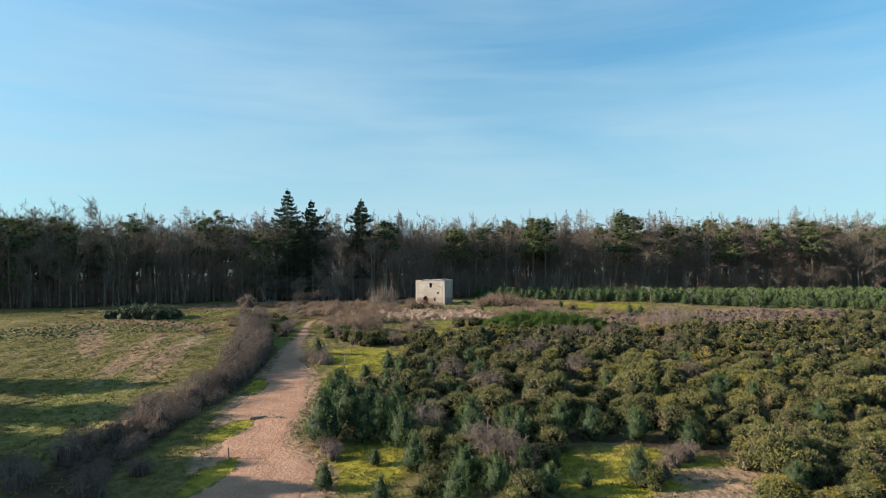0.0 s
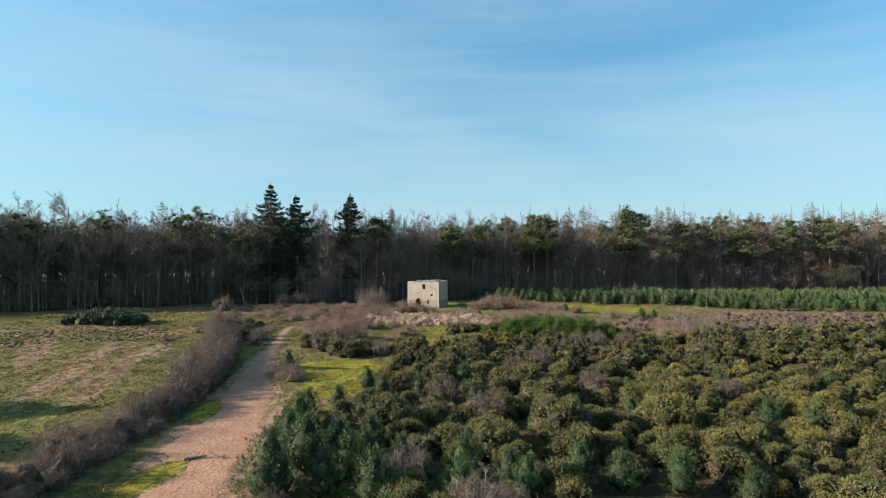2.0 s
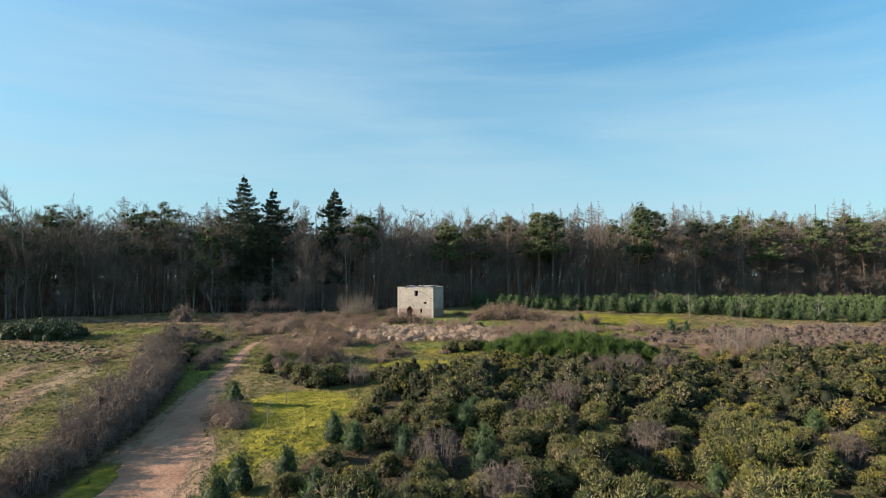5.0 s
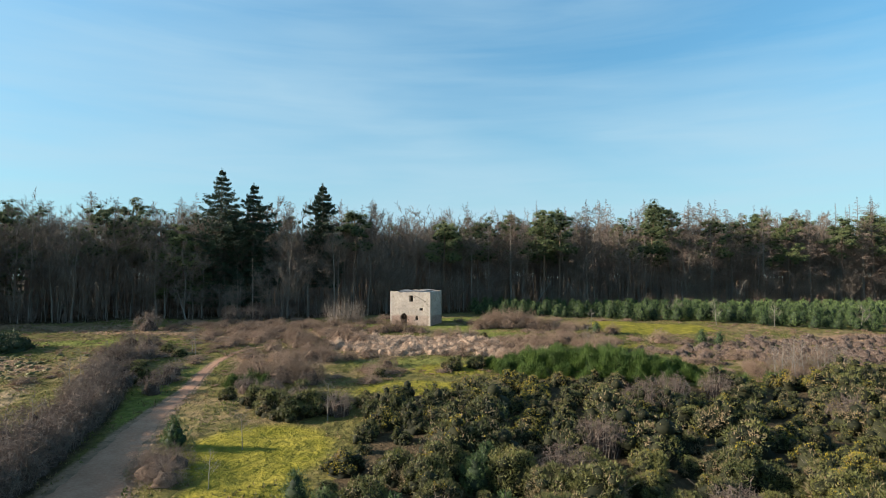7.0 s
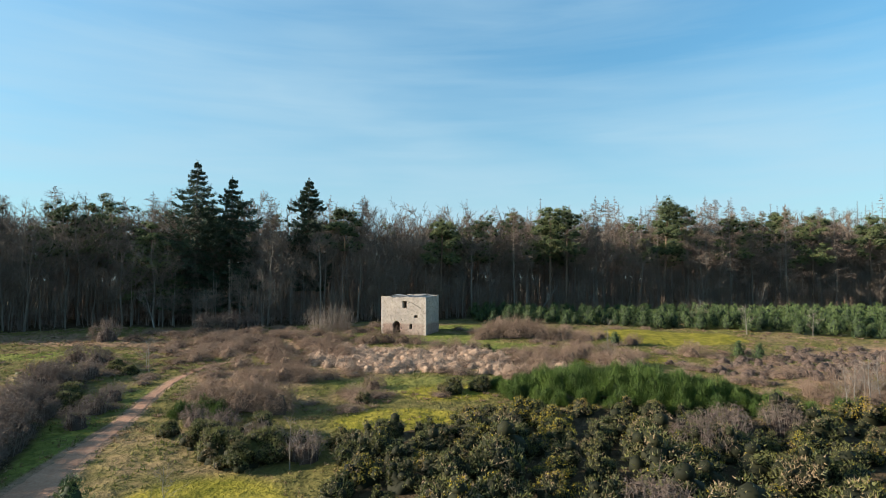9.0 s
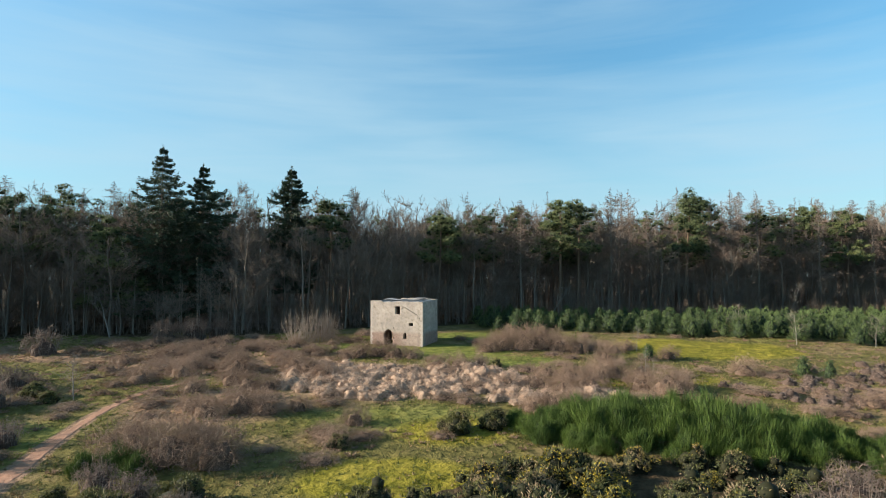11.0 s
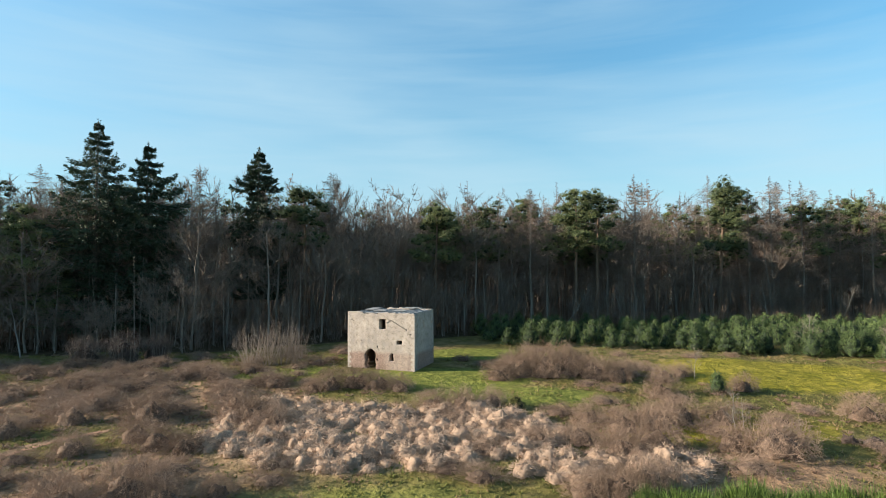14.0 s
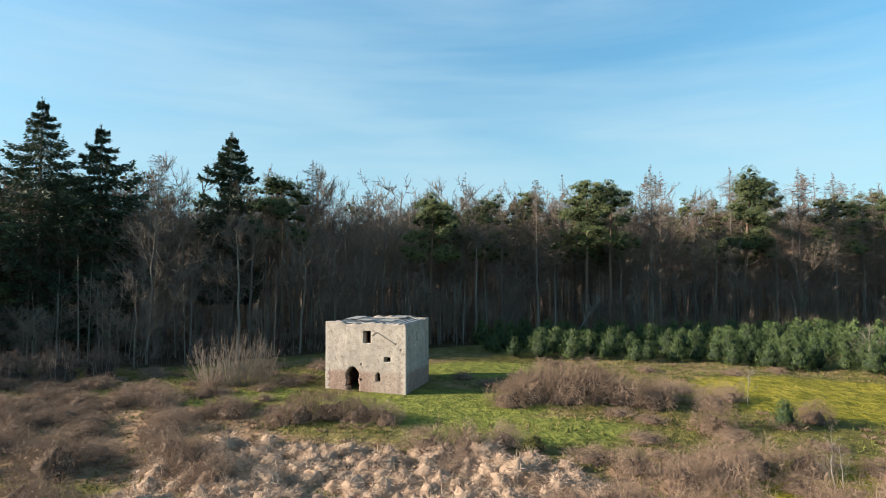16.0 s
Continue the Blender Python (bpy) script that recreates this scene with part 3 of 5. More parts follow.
def build_lodge():
    """Local x runs along the front from its left corner, y goes back through the house."""
    W, D, H, T = LODGE_W, LODGE_D, LODGE_H, 0.95
    c, s = math.cos(radians(LODGE_TURN)), math.sin(radians(LODGE_TURN))
    base = 0.22
    at = (LODGE_AT[0] - W * c, LODGE_AT[1] + W * s, base)
    ob = thing("ruined_lodge", at, -LODGE_TURN)
    tagged(ob, "square two-storey ruined lodge of lime-rendered flint rubble", "ruin")

    def right(u):
        return W - u
    front_holes = [opening(right(5.95), right(4.6), -1, 2.45, 0.55, 0.06), opening(right(4.17), right(3.42), 4.62, 5.72, 0.0, 0.03),
                   opening(right(2.1), right(1.45), 2.98, 3.45, 0.0, 0.03), opening(right(2.92), right(2.46), 1.2, 2.02, 0.22, 0.02),
                   opening(right(4.5), right(4.33), 2.6, 2.8), opening(right(0.55), right(0.38), 4.05, 4.22), opening(right(4.45), right(4.28), 1.2, 1.42),
                   opening(right(1.0), right(0.86), 4.55, 4.68)]

    def front_top(x):
        return H + 0.12 - 0.18 * np.exp(-((x - 2.3) / 0.5) ** 2) - 0.12 * np.exp(-((x - 3.4) / 0.4) ** 2) + 0.05 * wave(x, x * 0, 1.1, 31) - 0.02 * x

    def rear_top(x):
        return H + 0.30 + 0.06 * wave(x, x * 0, 1.2, 33) - 0.25 * (x > W - 2.6) - 0.12 * (x < 1.2)
    walls = [(W, H + 0.6, front_holes, front_top, 1, pose(0, 0, 0)),
             (W, H + 0.8, [], rear_top, 2, pose(W, D, 0, 0, 0, 180)),
             (D - 2 * T, H + 0.6, [opening(2.75 - T - 0.15, 2.75 - T + 0.17, 4.7, 5.5)], lambda x: H - 0.02 + 0.03 * x + 0.03 * wave(x, x, 1.0, 35), 3, pose(W, T, 0, 0, 0, 90)),
             (D - 2 * T, H + 0.6, [opening(1.4, 2.1, 3.4, 4.4)], lambda x: H + 0.02 + 0.06 * wave(x, x, 1.0, 36), 4, pose(0, D - T, 0, 0, 0, -90))]
    for width, height, holes, top, seed, m in walls:
        p = part("wall", mesh_of("lodge_wall", *cut_wall(width, height, T, holes, top, seed), LODGE), ob, "worn lime render over flint rubble")
        p.matrix_basis = m
    # dressed corner stones, long and short in turn
    r = random.Random(4)
    z = 0.0
    k = 0
    while z < H - 0.3:
        h = r.uniform(0.24, 0.36)
        long = 0.42 if k % 2 else 0.24
        for x0, x1 in ((-0.014, long), (W - long, W + 0.014)):
            bm = box(x0, x1, -0.010, 0.42 - long * 0.4, z + 0.008, z + h - 0.008, 0.015)
            part("quoin", bm_mesh("quoin", bm, QUOIN), ob)
        z += h
        k += 1
    # the scar of an old lean-to roof
    for (xa, za), (xb, zb) in (((right(3.35), 5.30), (right(2.85), 5.66)), ((right(2.85), 5.66), (right(1.0), 4.62))):
        n = math.hypot(xb - xa, zb - za)
        bm = box(0, n, -0.05, 0.03, -0.055, 0.055, 0.02)
        p = part("roof_scar", bm_mesh("roof_scar", bm, SCAR), ob, "dark line of an old roof")
        p.matrix_basis = pose(xa, 0, za, 0, -math.degrees(math.atan2(zb - za, xb - xa)), 0)
    # low sheet roof with standing seams, falling towards the front
    roof = part("roof", bm_mesh("roof", box(0.35, W - 0.3, 0.45, D - 0.35, -0.06, 0.0, 0.01), ROOF), ob, "pale weathered sheet roof")
    roof.matrix_basis = pose(0, 0, H + 0.02, 1.6)
    bm = box(-0.03, 0.03, 0.45, D - 0.35, 0.002, 0.06, 0.01)
    seam = bm_mesh("seam", bm, ROOF)
    for k in range(12):
        p = part("seam", seam, roof)
        p.matrix_basis = pose(0.75 + k * 0.6, 0, 0)
    for x0, x1, y0, y1, a in ((2.6, 4.0, 1.2, 2.4, 4), (4.4, 6.0, 2.2, 4.4, -3), (1.0, 2.2, 2.2, 4.6, 3), (5.2, 6.6, 3.6, 5.0, 5)):
        p = part("sheet", bm_mesh("sheet", box(x0, x1, y0, y1, 0.0, 0.03, 0.008), ROOF), roof)
        p.matrix_basis = pose(0, 0, 0.10, a * 0.3, 0, a * 0.6)
    floor = part("upper_floor", bm_mesh("upper_floor", box(0.9, W - 0.9, 0.9, D - 0.9, 3.0, 3.2, 0.01), DARK_TIMBER), ob, "dark timber floor inside")
    return ob


build_lodge()


# ---- shapes of plants: each gives arrays of corners and triangles ----
def lumpy(d, p):
    """How far a lobed bush reaches along each way; p: its own phases."""
    return 0.92 + 0.26 * np.sin(d[:, 0] * 4.3 + p[0]) * np.sin(d[:, 1] * 5.1 + p[1]) + 0.12 * np.sin(d[:, 2] * 8 + d[:, 0] * 6 + p[2])


def heart(p, rx, ry, h, share=0.64, around=12, rings=5):
    """A solid lobed dome, added inside a bush to keep light from passing through."""
    a, e = np.meshgrid(np.arange(around) * 2 * math.pi / around, np.linspace(-0.12, 0.5 * math.pi - 0.12, rings))
    d = np.stack([np.cos(a) * np.cos(e), np.sin(a) * np.cos(e), np.sin(e)], -1).reshape(-1, 3)
    d = np.concatenate([d, [[0, 0, 1.0]]])
    v = d * lumpy(d, p)[:, None] * share * [rx, ry, h * 0.93] + [0, 0, 0.04 * h]
    t = []
    for i in range(rings - 1):
        for k in range(around):
            q, r_ = i * around + k, i * around + (k + 1) % around
            t += [(q, r_, r_ + around), (q, r_ + around, q + around)]
    t += [((rings - 1) * around + k, (rings - 1) * around + (k + 1) % around, rings * around) for k in range(around)]
    return v, np.array(t)


def dome(n, rng, rx, ry, h, low=-0.05, fill=0.55, p=(0, 0, 0)):
    """Points through the outer part of a lumpy dome, and the way outwards."""
    d = unit(rng.normal(size=(n, 3)))
    d[:, 2] = np.where(d[:, 2] < low, -d[:, 2], d[:, 2])
    r = rng.uniform(fill, 1, (n, 1)) ** 0.6 * lumpy(d, p)[:, None]
    return d * r * [rx, ry, h * 0.93] + [0, 0, 0.06 * h], d


def tufts(centres, ways, count, length, width, spread, rng, lift=0.0, plain=False):
    """Sprays of leaves at each centre."""
    n = len(centres)
    base = np.repeat(centres, count, 0) + rng.normal(0, length * 0.22, (n * count, 3))
    way = np.repeat(unit(ways), count, 0) + rng.normal(0, spread, (n * count, 3)) + [0, 0, lift]
    return blades(base, way, rng.uniform(0.6, 1.25, n * count) * length, rng.uniform(0.7, 1.3, n * count) * width, rng, plain)


def gorse_shape(seed, h, r, knobs, each, leaf, wide, level=1):
    """A bush of many rounded knobs; gives its arrays, the number of faces of its dark-toned cores, and its leaves'
    places.
    """
    rng = np.random.default_rng(seed)
    p, ry = rng.uniform(0, 6.28, 3), r * rng.uniform(0.85, 1.1)
    c, d = dome(knobs, rng, r * 0.80, ry * 0.80, h * 0.80, 0.0, 0.75, p)
    half = r * rng.uniform(0.16, 0.36, knobs)
    size = np.stack([half * rng.uniform(0.8, 1.25, knobs), half * rng.uniform(0.8, 1.25, knobs), half * rng.uniform(0.7, 1.2, knobs)], 1)
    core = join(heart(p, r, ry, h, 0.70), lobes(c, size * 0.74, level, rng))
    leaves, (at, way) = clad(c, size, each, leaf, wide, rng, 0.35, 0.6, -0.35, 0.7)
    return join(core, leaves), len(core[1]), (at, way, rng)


def bloom_shape(c, d, rng, share, h, size):
    """Blossom, gathered on some sides of the bush."""
    pick = rng.random(len(c)) < 0.45
    c, d = c[pick], d[pick]
    side = np.sin(c[:, 0] * 2.6 + rng.uniform(0, 6)) + np.sin(c[:, 1] * 2.4 + rng.uniform(0, 6)) + 1.1 * c[:, 2] / h + 0.5 * rng.random(len(c)) + 0.6 * d[:, 2]
    pick = side > np.quantile(side, 1 - share)
    return tufts(c[pick] + unit(d[pick]) * 0.07, d[pick], 3, size * 1.1, size, 0.9, rng, 0.0, True)


def stems_shape(rng, n, r, h, thick=0.02):
    """A few bare woody stems under a bush."""
    a = np.stack([rng.normal(0, r * 0.15, n), rng.normal(0, r * 0.15, n), np.full(n, -0.15)], 1)
    b = np.stack([rng.normal(0, r * 0.5, n), rng.normal(0, r * 0.5, n), rng.uniform(0.4, 0.75, n) * h], 1)
    return rods(a, b, thick * 1.4, thick * 0.6)


def young_pine_shape(seed, h, shoots=170, count=20, leaf=0.20, wide=0.045):
    """A bushy young pine set all over with upright shoots of needles; gives foliage, wood and the faces of its core,
    coloured dark as shade.
    """
    rng = np.random.default_rng(seed)
    z = rng.uniform(0.0, 1.0, shoots) ** 1.1 * 0.97
    ang = np.arange(shoots) * 2.39996 + rng.normal(0, 0.3, shoots)
    lump = 1 + 0.17 * np.sin(ang * 3 + seed) + 0.13 * np.sin(z * 12 + ang * 2 + seed)
    rad = 0.43 * h * (1 - z ** 1.7) ** 0.7 * rng.uniform(0.80, 1.05, shoots) * lump
    c = np.stack([np.cos(ang) * rad, np.sin(ang) * rad, z * h * 0.86 + 0.05 * h], 1)
    out_ = unit(np.stack([np.cos(ang), np.sin(ang), 0.15 + 0.9 * z], 1))
    lean = unit(out_ * 0.7 + [0, 0, 0.75] + rng.normal(0, 0.22, (shoots, 3)))
    long = h * rng.uniform(0.07, 0.15, shoots)
    n = shoots * count
    f = rng.uniform(-0.5, 1.0, (n, 1))
    A, W, L, O = np.repeat(c, count, 0), np.repeat(lean, count, 0), np.repeat(long, count)[:, None], np.repeat(out_, count, 0)
    spin = rng.normal(0, 1, (n, 3))
    at = A + W * L * f + spin * 0.020 * h * (1.1 - np.abs(f))
    needles = sheath(at, O + 0.45 * spin, W * 0.8 + unit(spin) * 0.75, rng.uniform(0.6, 1.2, n) * leaf, rng.uniform(0.7, 1.3, n) * wide)
    core = lobes(np.array([[0, 0, 0.26 * h], [0, 0, 0.46 * h], [0, 0, 0.62 * h]]), np.array([[0.30, 0.30, 0.24], [0.23, 0.23, 0.24], [0.13, 0.13, 0.22]]) * h, 2, rng)
    k = shoots // 3
    arms = rods(np.stack([np.zeros(k), np.zeros(k), c[:k, 2] - rad[:k] * 0.4], 1), c[:k], 0.014 * h / 2, 0.006)
    stem = trunk([(0, 0, -0.2), (0.01 * h, 0, 0.45 * h), (0, 0, 0.98 * h)], (0.022 * h, 0.014 * h, 0.004 * h), 6)
    return join(core, needles), join(stem, arms), len(core[1])


def scrub_shape(seed, h, r, stems=46, twigs=9, thick=0.018, arch=0.35, upright=0.5, wide=0.024, wild=0.0):
    """A leafless shrub: stems that rise and bend outwards, each with fine twigs."""
    rng = np.random.default_rng(seed)
    ang, out_ = rng.uniform(0, 2 * math.pi, stems), np.sqrt(rng.uniform(0.02, 1, stems))
    foot = np.stack([np.cos(ang) * out_ * r * upright, np.sin(ang) * out_ * r * upright, np.full(stems, -0.12)], 1)
    tip = np.stack([np.cos(ang) * out_ * r, np.sin(ang) * out_ * r, h * np.sqrt(np.clip(1.08 - out_ ** 2, 0.06, 1)) * rng.uniform(0.7, 1.1, stems)], 1)
    knee = foot * 0.45 + tip * 0.55 + np.stack([0 * ang, 0 * ang, h * arch * out_], 1) + rng.normal(0, 0.06 * r, (stems, 3))
    wood = join(rods(foot, knee, thick, thick * 0.7), rods(knee, tip, thick * 0.7, thick * 0.3))
    n = stems * twigs
    f = rng.uniform(0.12, 1, (n, 1))
    a0, k0, t0 = (np.repeat(p, twigs, 0) for p in (foot, knee, tip))
    at = np.where(f < 0.5, a0 + (k0 - a0) * f * 2, k0 + (t0 - k0) * (f * 2 - 1))
    at[:, 2] = np.maximum(at[:, 2], 0.02)
    way = unit(t0 - a0) * 0.7 * (1 - wild) + rng.normal(0, 0.7, (n, 3)) + [0, 0, 0.25 - 0.3 * wild]
    fine = blades(at, way, rng.uniform(0.25, 0.7, n) * (0.35 * h + 0.2), wide * 1.3 * rng.uniform(0.7, 1.3, n), rng, True)
    return wood, fine


def broom_shape(seed, h, r, n=3600):
    """Broom: close upright green switches over a rounded mound."""
    rng = np.random.default_rng(seed)
    p = rng.uniform(0, 6.28, 3)
    c, d = dome(n, rng, r, r * 0.9, h * 0.80, 0.0, 0.55, p)
    way = d * [0.55, 0.55, 0.2] + [0, 0, 1.0] + rng.normal(0, 0.16, (n, 3))
    fine = sheath(c - [0, 0, 0.25], d * [1, 1, 0.3] + rng.normal(0, 0.5, (n, 3)), way, rng.uniform(0.30, 0.75, n), rng.uniform(0.018, 0.036, n))
    return join(heart(p, r, r * 0.9, h * 0.8, 0.78), fine)


def bramble_shape(seed, h, r, n=3000, stems=14):
    """A mound of bare arching stems round a solid matted core."""
    rng = np.random.default_rng(seed)
    p, ry = rng.uniform(0, 6.28, 3), r * rng.uniform(0.8, 1.1)
    c, d = dome(n, rng, r, ry, h, -0.02, 0.42, p)
    way = np.cross(d, unit(rng.normal(size=(n, 3)))) + d * 0.5 + [0, 0, 0.12]
    fine = blades(c, way, rng.uniform(0.15, 0.5, n), rng.uniform(0.009, 0.020, n), rng, True)
    k = rng.integers(0, n, stems)
    a = np.stack([rng.normal(0, r * 0.3, stems), rng.normal(0, ry * 0.3, stems), np.full(stems, -0.1)], 1)
    top = c[k] * [0.8, 0.8, 1.1]
    wood = join(rods(a, top, 0.012, 0.009), rods(top, c[k] * [1.12, 1.12, 0.75], 0.009, 0.004))
    return wood, join(heart(p, r, ry, h, 0.50), fine)


def tussock_shape(seed, h=0.55, n=70, wide=0.05):
    rng = np.random.default_rng(seed)
    ang, r = rng.uniform(0, 6.283, n), np.sqrt(rng.random(n)) * 0.30
    base = np.stack([np.cos(ang) * r, np.sin(ang) * r, np.zeros(n) - 0.03], 1)
    way = np.stack([np.cos(ang) * (0.35 + r * 2.2), np.sin(ang) * (0.35 + r * 2.2), np.full(n, 0.9)], 1) + rng.normal(0, 0.22, (n, 3))
    a = blades(base, way, rng.uniform(0.5, 1.15, n) * h, wide * rng.uniform(0.6, 1.3, n), rng, True)
    tipway = way * [1, 1, 0.1] + [0, 0, -0.25]
    b = blades(base + unit(way) * h * 0.6, tipway, rng.uniform(0.3, 0.6, n) * h, wide * 0.8, rng, True)
    return join(a, b)


def limbs(start, way, length, n, rng, lift, spread, first=0.25):
    """n limbs from each of some parent limbs: their starts, ways, and lengths."""
    k = len(start)
    f = rng.uniform(first, 1.0, (k * n, 1))
    s, w_, ln = np.repeat(start, n, 0), np.repeat(unit(way), n, 0), np.repeat(np.reshape(length, (-1, 1)), n, 0)
    at = s + w_ * ln * f
    new_way = unit(w_ * 0.75 + rng.normal(0, spread, (k * n, 3)) + [0, 0, lift])
    return at, new_way, (ln * rng.uniform(0.35, 0.65, (k * n, 1)) * (1.15 - 0.4 * f))


def bare_tree_shape(seed, h, arms=15, boughs=6, twigs=9, crown_from=0.35, lean=0.0, slim=1.0, wide=0.05, plain=False):
    """A leafless broadleaf tree: trunk, limbs, branches and fine twigs."""
    rng = np.random.default_rng(seed)
    zs = np.linspace(-0.3, h * 0.93, 8)
    bend = np.cumsum(rng.normal(0, 0.010 * h, (8, 2)), 0)
    pts = np.column_stack([bend + np.outer(zs, [lean, 0]), zs])
    rad = 0.0135 * h * slim * (1 - np.clip(zs / h, 0, 1)) ** 0.8 + 0.001 * h
    stem = trunk(pts, rad, 7)
    f = rng.uniform(crown_from, 0.97, arms)
    at = np.stack([np.interp(f * h * 0.93, zs, pts[:, k]) for k in range(3)], 1)
    ang = rng.uniform(0, 6.283, arms)
    way = unit(np.stack([np.cos(ang), np.sin(ang), rng.uniform(0.5, 1.3, arms)], 1))
    ln = h * (0.34 * (1.1 - f) + 0.11)[:, None] * rng.uniform(0.8, 1.25, (arms, 1))
    l1 = rods(at, at + way * ln, 0.05 * slim * h / 20, 0.02 * h / 20)
    a2, w2, n2 = limbs(at, way, ln, boughs, rng, 0.25, 0.5)
    l2 = rods(a2, a2 + w2 * n2, 0.034 * h / 20, 0.014 * h / 20)
    a3, w3, n3 = limbs(a2, w2, n2, twigs, rng, 0.25, 0.55, 0.15)
    n3 = np.maximum(n3, 0.03 * h)
    l3 = blades(a3, w3, n3 * 1.1, wide * rng.uniform(0.6, 1.3, len(a3)), rng, plain)
    return stem, join(l1, l2), l3


def larch_shape(seed, h, whorls=42, per=6, sub=13, wide=0.04, crown_from=0.25, reach=0.13):
    """A bare larch: straight stem, level branches in a pointed cone, fine hanging twigs."""
    rng = np.random.default_rng(seed)
    zs = np.linspace(-0.3, h, 6)
    stem = trunk(np.column_stack([0.004 * h * np.sin(zs), 0.004 * h * np.cos(zs * 0.7), zs]), 0.010 * h * (1 - np.clip(zs / h, 0, 1)) + 0.012, 7)
    n = whorls * per
    f = np.repeat(crown_from + (0.99 - crown_from) * np.linspace(0, 1, whorls) ** 0.85, per) + rng.normal(0, 0.006, n)
    ang = rng.uniform(0, 6.283, n)
    ln = (h * reach * np.clip(1.0 - f, 0, 1) ** 0.5 * rng.uniform(0.25, 1.2, n) * (0.75 + 0.45 * np.sin(f * 31 + seed)) + 0.10)[:, None]
    way = unit(np.stack([np.cos(ang), np.sin(ang), rng.uniform(-0.10, 0.35, n)], 1))
    at = np.stack([0 * f, 0 * f, f * h], 1)
    l1 = rods(at, at + way * ln, 0.022, 0.007)
    a2, w2, n2 = limbs(at, way, ln, sub, rng, -0.12, 0.40, 0.15)
    return stem, l1, blades(a2, w2, np.maximum(n2 * 0.95, 0.12), wide * rng.uniform(0.6, 1.3, len(a2)), rng, True)


def scots_pine_shape(seed, h, arms=17, crown_from=0.55, clumps=5, each=120, leaf=0.36, wide=0.085, reach=0.14):
    """A tall pine: long bare stem, uneven crown of separate rounded needle clumps; gives stem, limbs, needles and the clumps' faces."""
    rng = np.random.default_rng(seed)
    zs = np.linspace(-0.3, h * 0.95, 7)
    bend = np.cumsum(rng.normal(0, 0.008 * h, (7, 2)), 0)
    pts = np.column_stack([bend, zs])
    stem = trunk(pts, 0.013 * h * (1 - np.clip(zs / h, 0, 1)) ** 0.7 + 0.03, 8)
    f = np.sort(rng.uniform(crown_from, 0.97, arms))
    at = np.stack([np.interp(f * h * 0.95, zs, pts[:, k]) for k in range(3)], 1)
    ang = np.arange(arms) * 2.4 + rng.normal(0, 0.4, arms)
    way = unit(np.stack([np.cos(ang), np.sin(ang), rng.uniform(0.05, 0.6, arms)], 1))
    ln = (h * reach * (1.25 - f) / 0.6 * rng.uniform(0.6, 1.3, arms) + 0.4)[:, None]
    l1 = rods(at, at + way * ln, 0.06 * h / 25, 0.02)
    c = (at + way * ln)[:, None, :] + rng.normal(0, 1, (arms, clumps, 3)) * [0.030 * h, 0.030 * h, 0.016 * h]
    c = np.concatenate([c.reshape(-1, 3), at + way * ln * 0.5, pts[-1:] + rng.normal(0, 0.022 * h, (3, 3))])
    half = h * rng.uniform(0.018, 0.042, len(c))
    size = np.stack([half, half, half * rng.uniform(0.45, 0.75, len(c))], 1)
    core = lobes(c, size * 0.55, 1, rng)
    needles, _ = clad(c, size * rng.uniform(0.9, 1.25, (len(c), 1)), each, leaf, wide, rng, 0.45, 0.65, -0.3, 0.5)
    dead = int(arms * 0.9)
    fd = rng.uniform(0.18, crown_from, dead)
    ad = np.stack([np.interp(fd * h * 0.95, zs, pts[:, k]) for k in range(3)], 1)
    wd = unit(np.stack([rng.normal(size=dead), rng.normal(size=dead), rng.uniform(-0.5, 0.2, dead)], 1))
    l2 = rods(ad, ad + wd * rng.uniform(0.8, 2.6, (dead, 1)), 0.03, 0.01)
    return stem, join(l1, l2), join(core, needles), len(core[1])


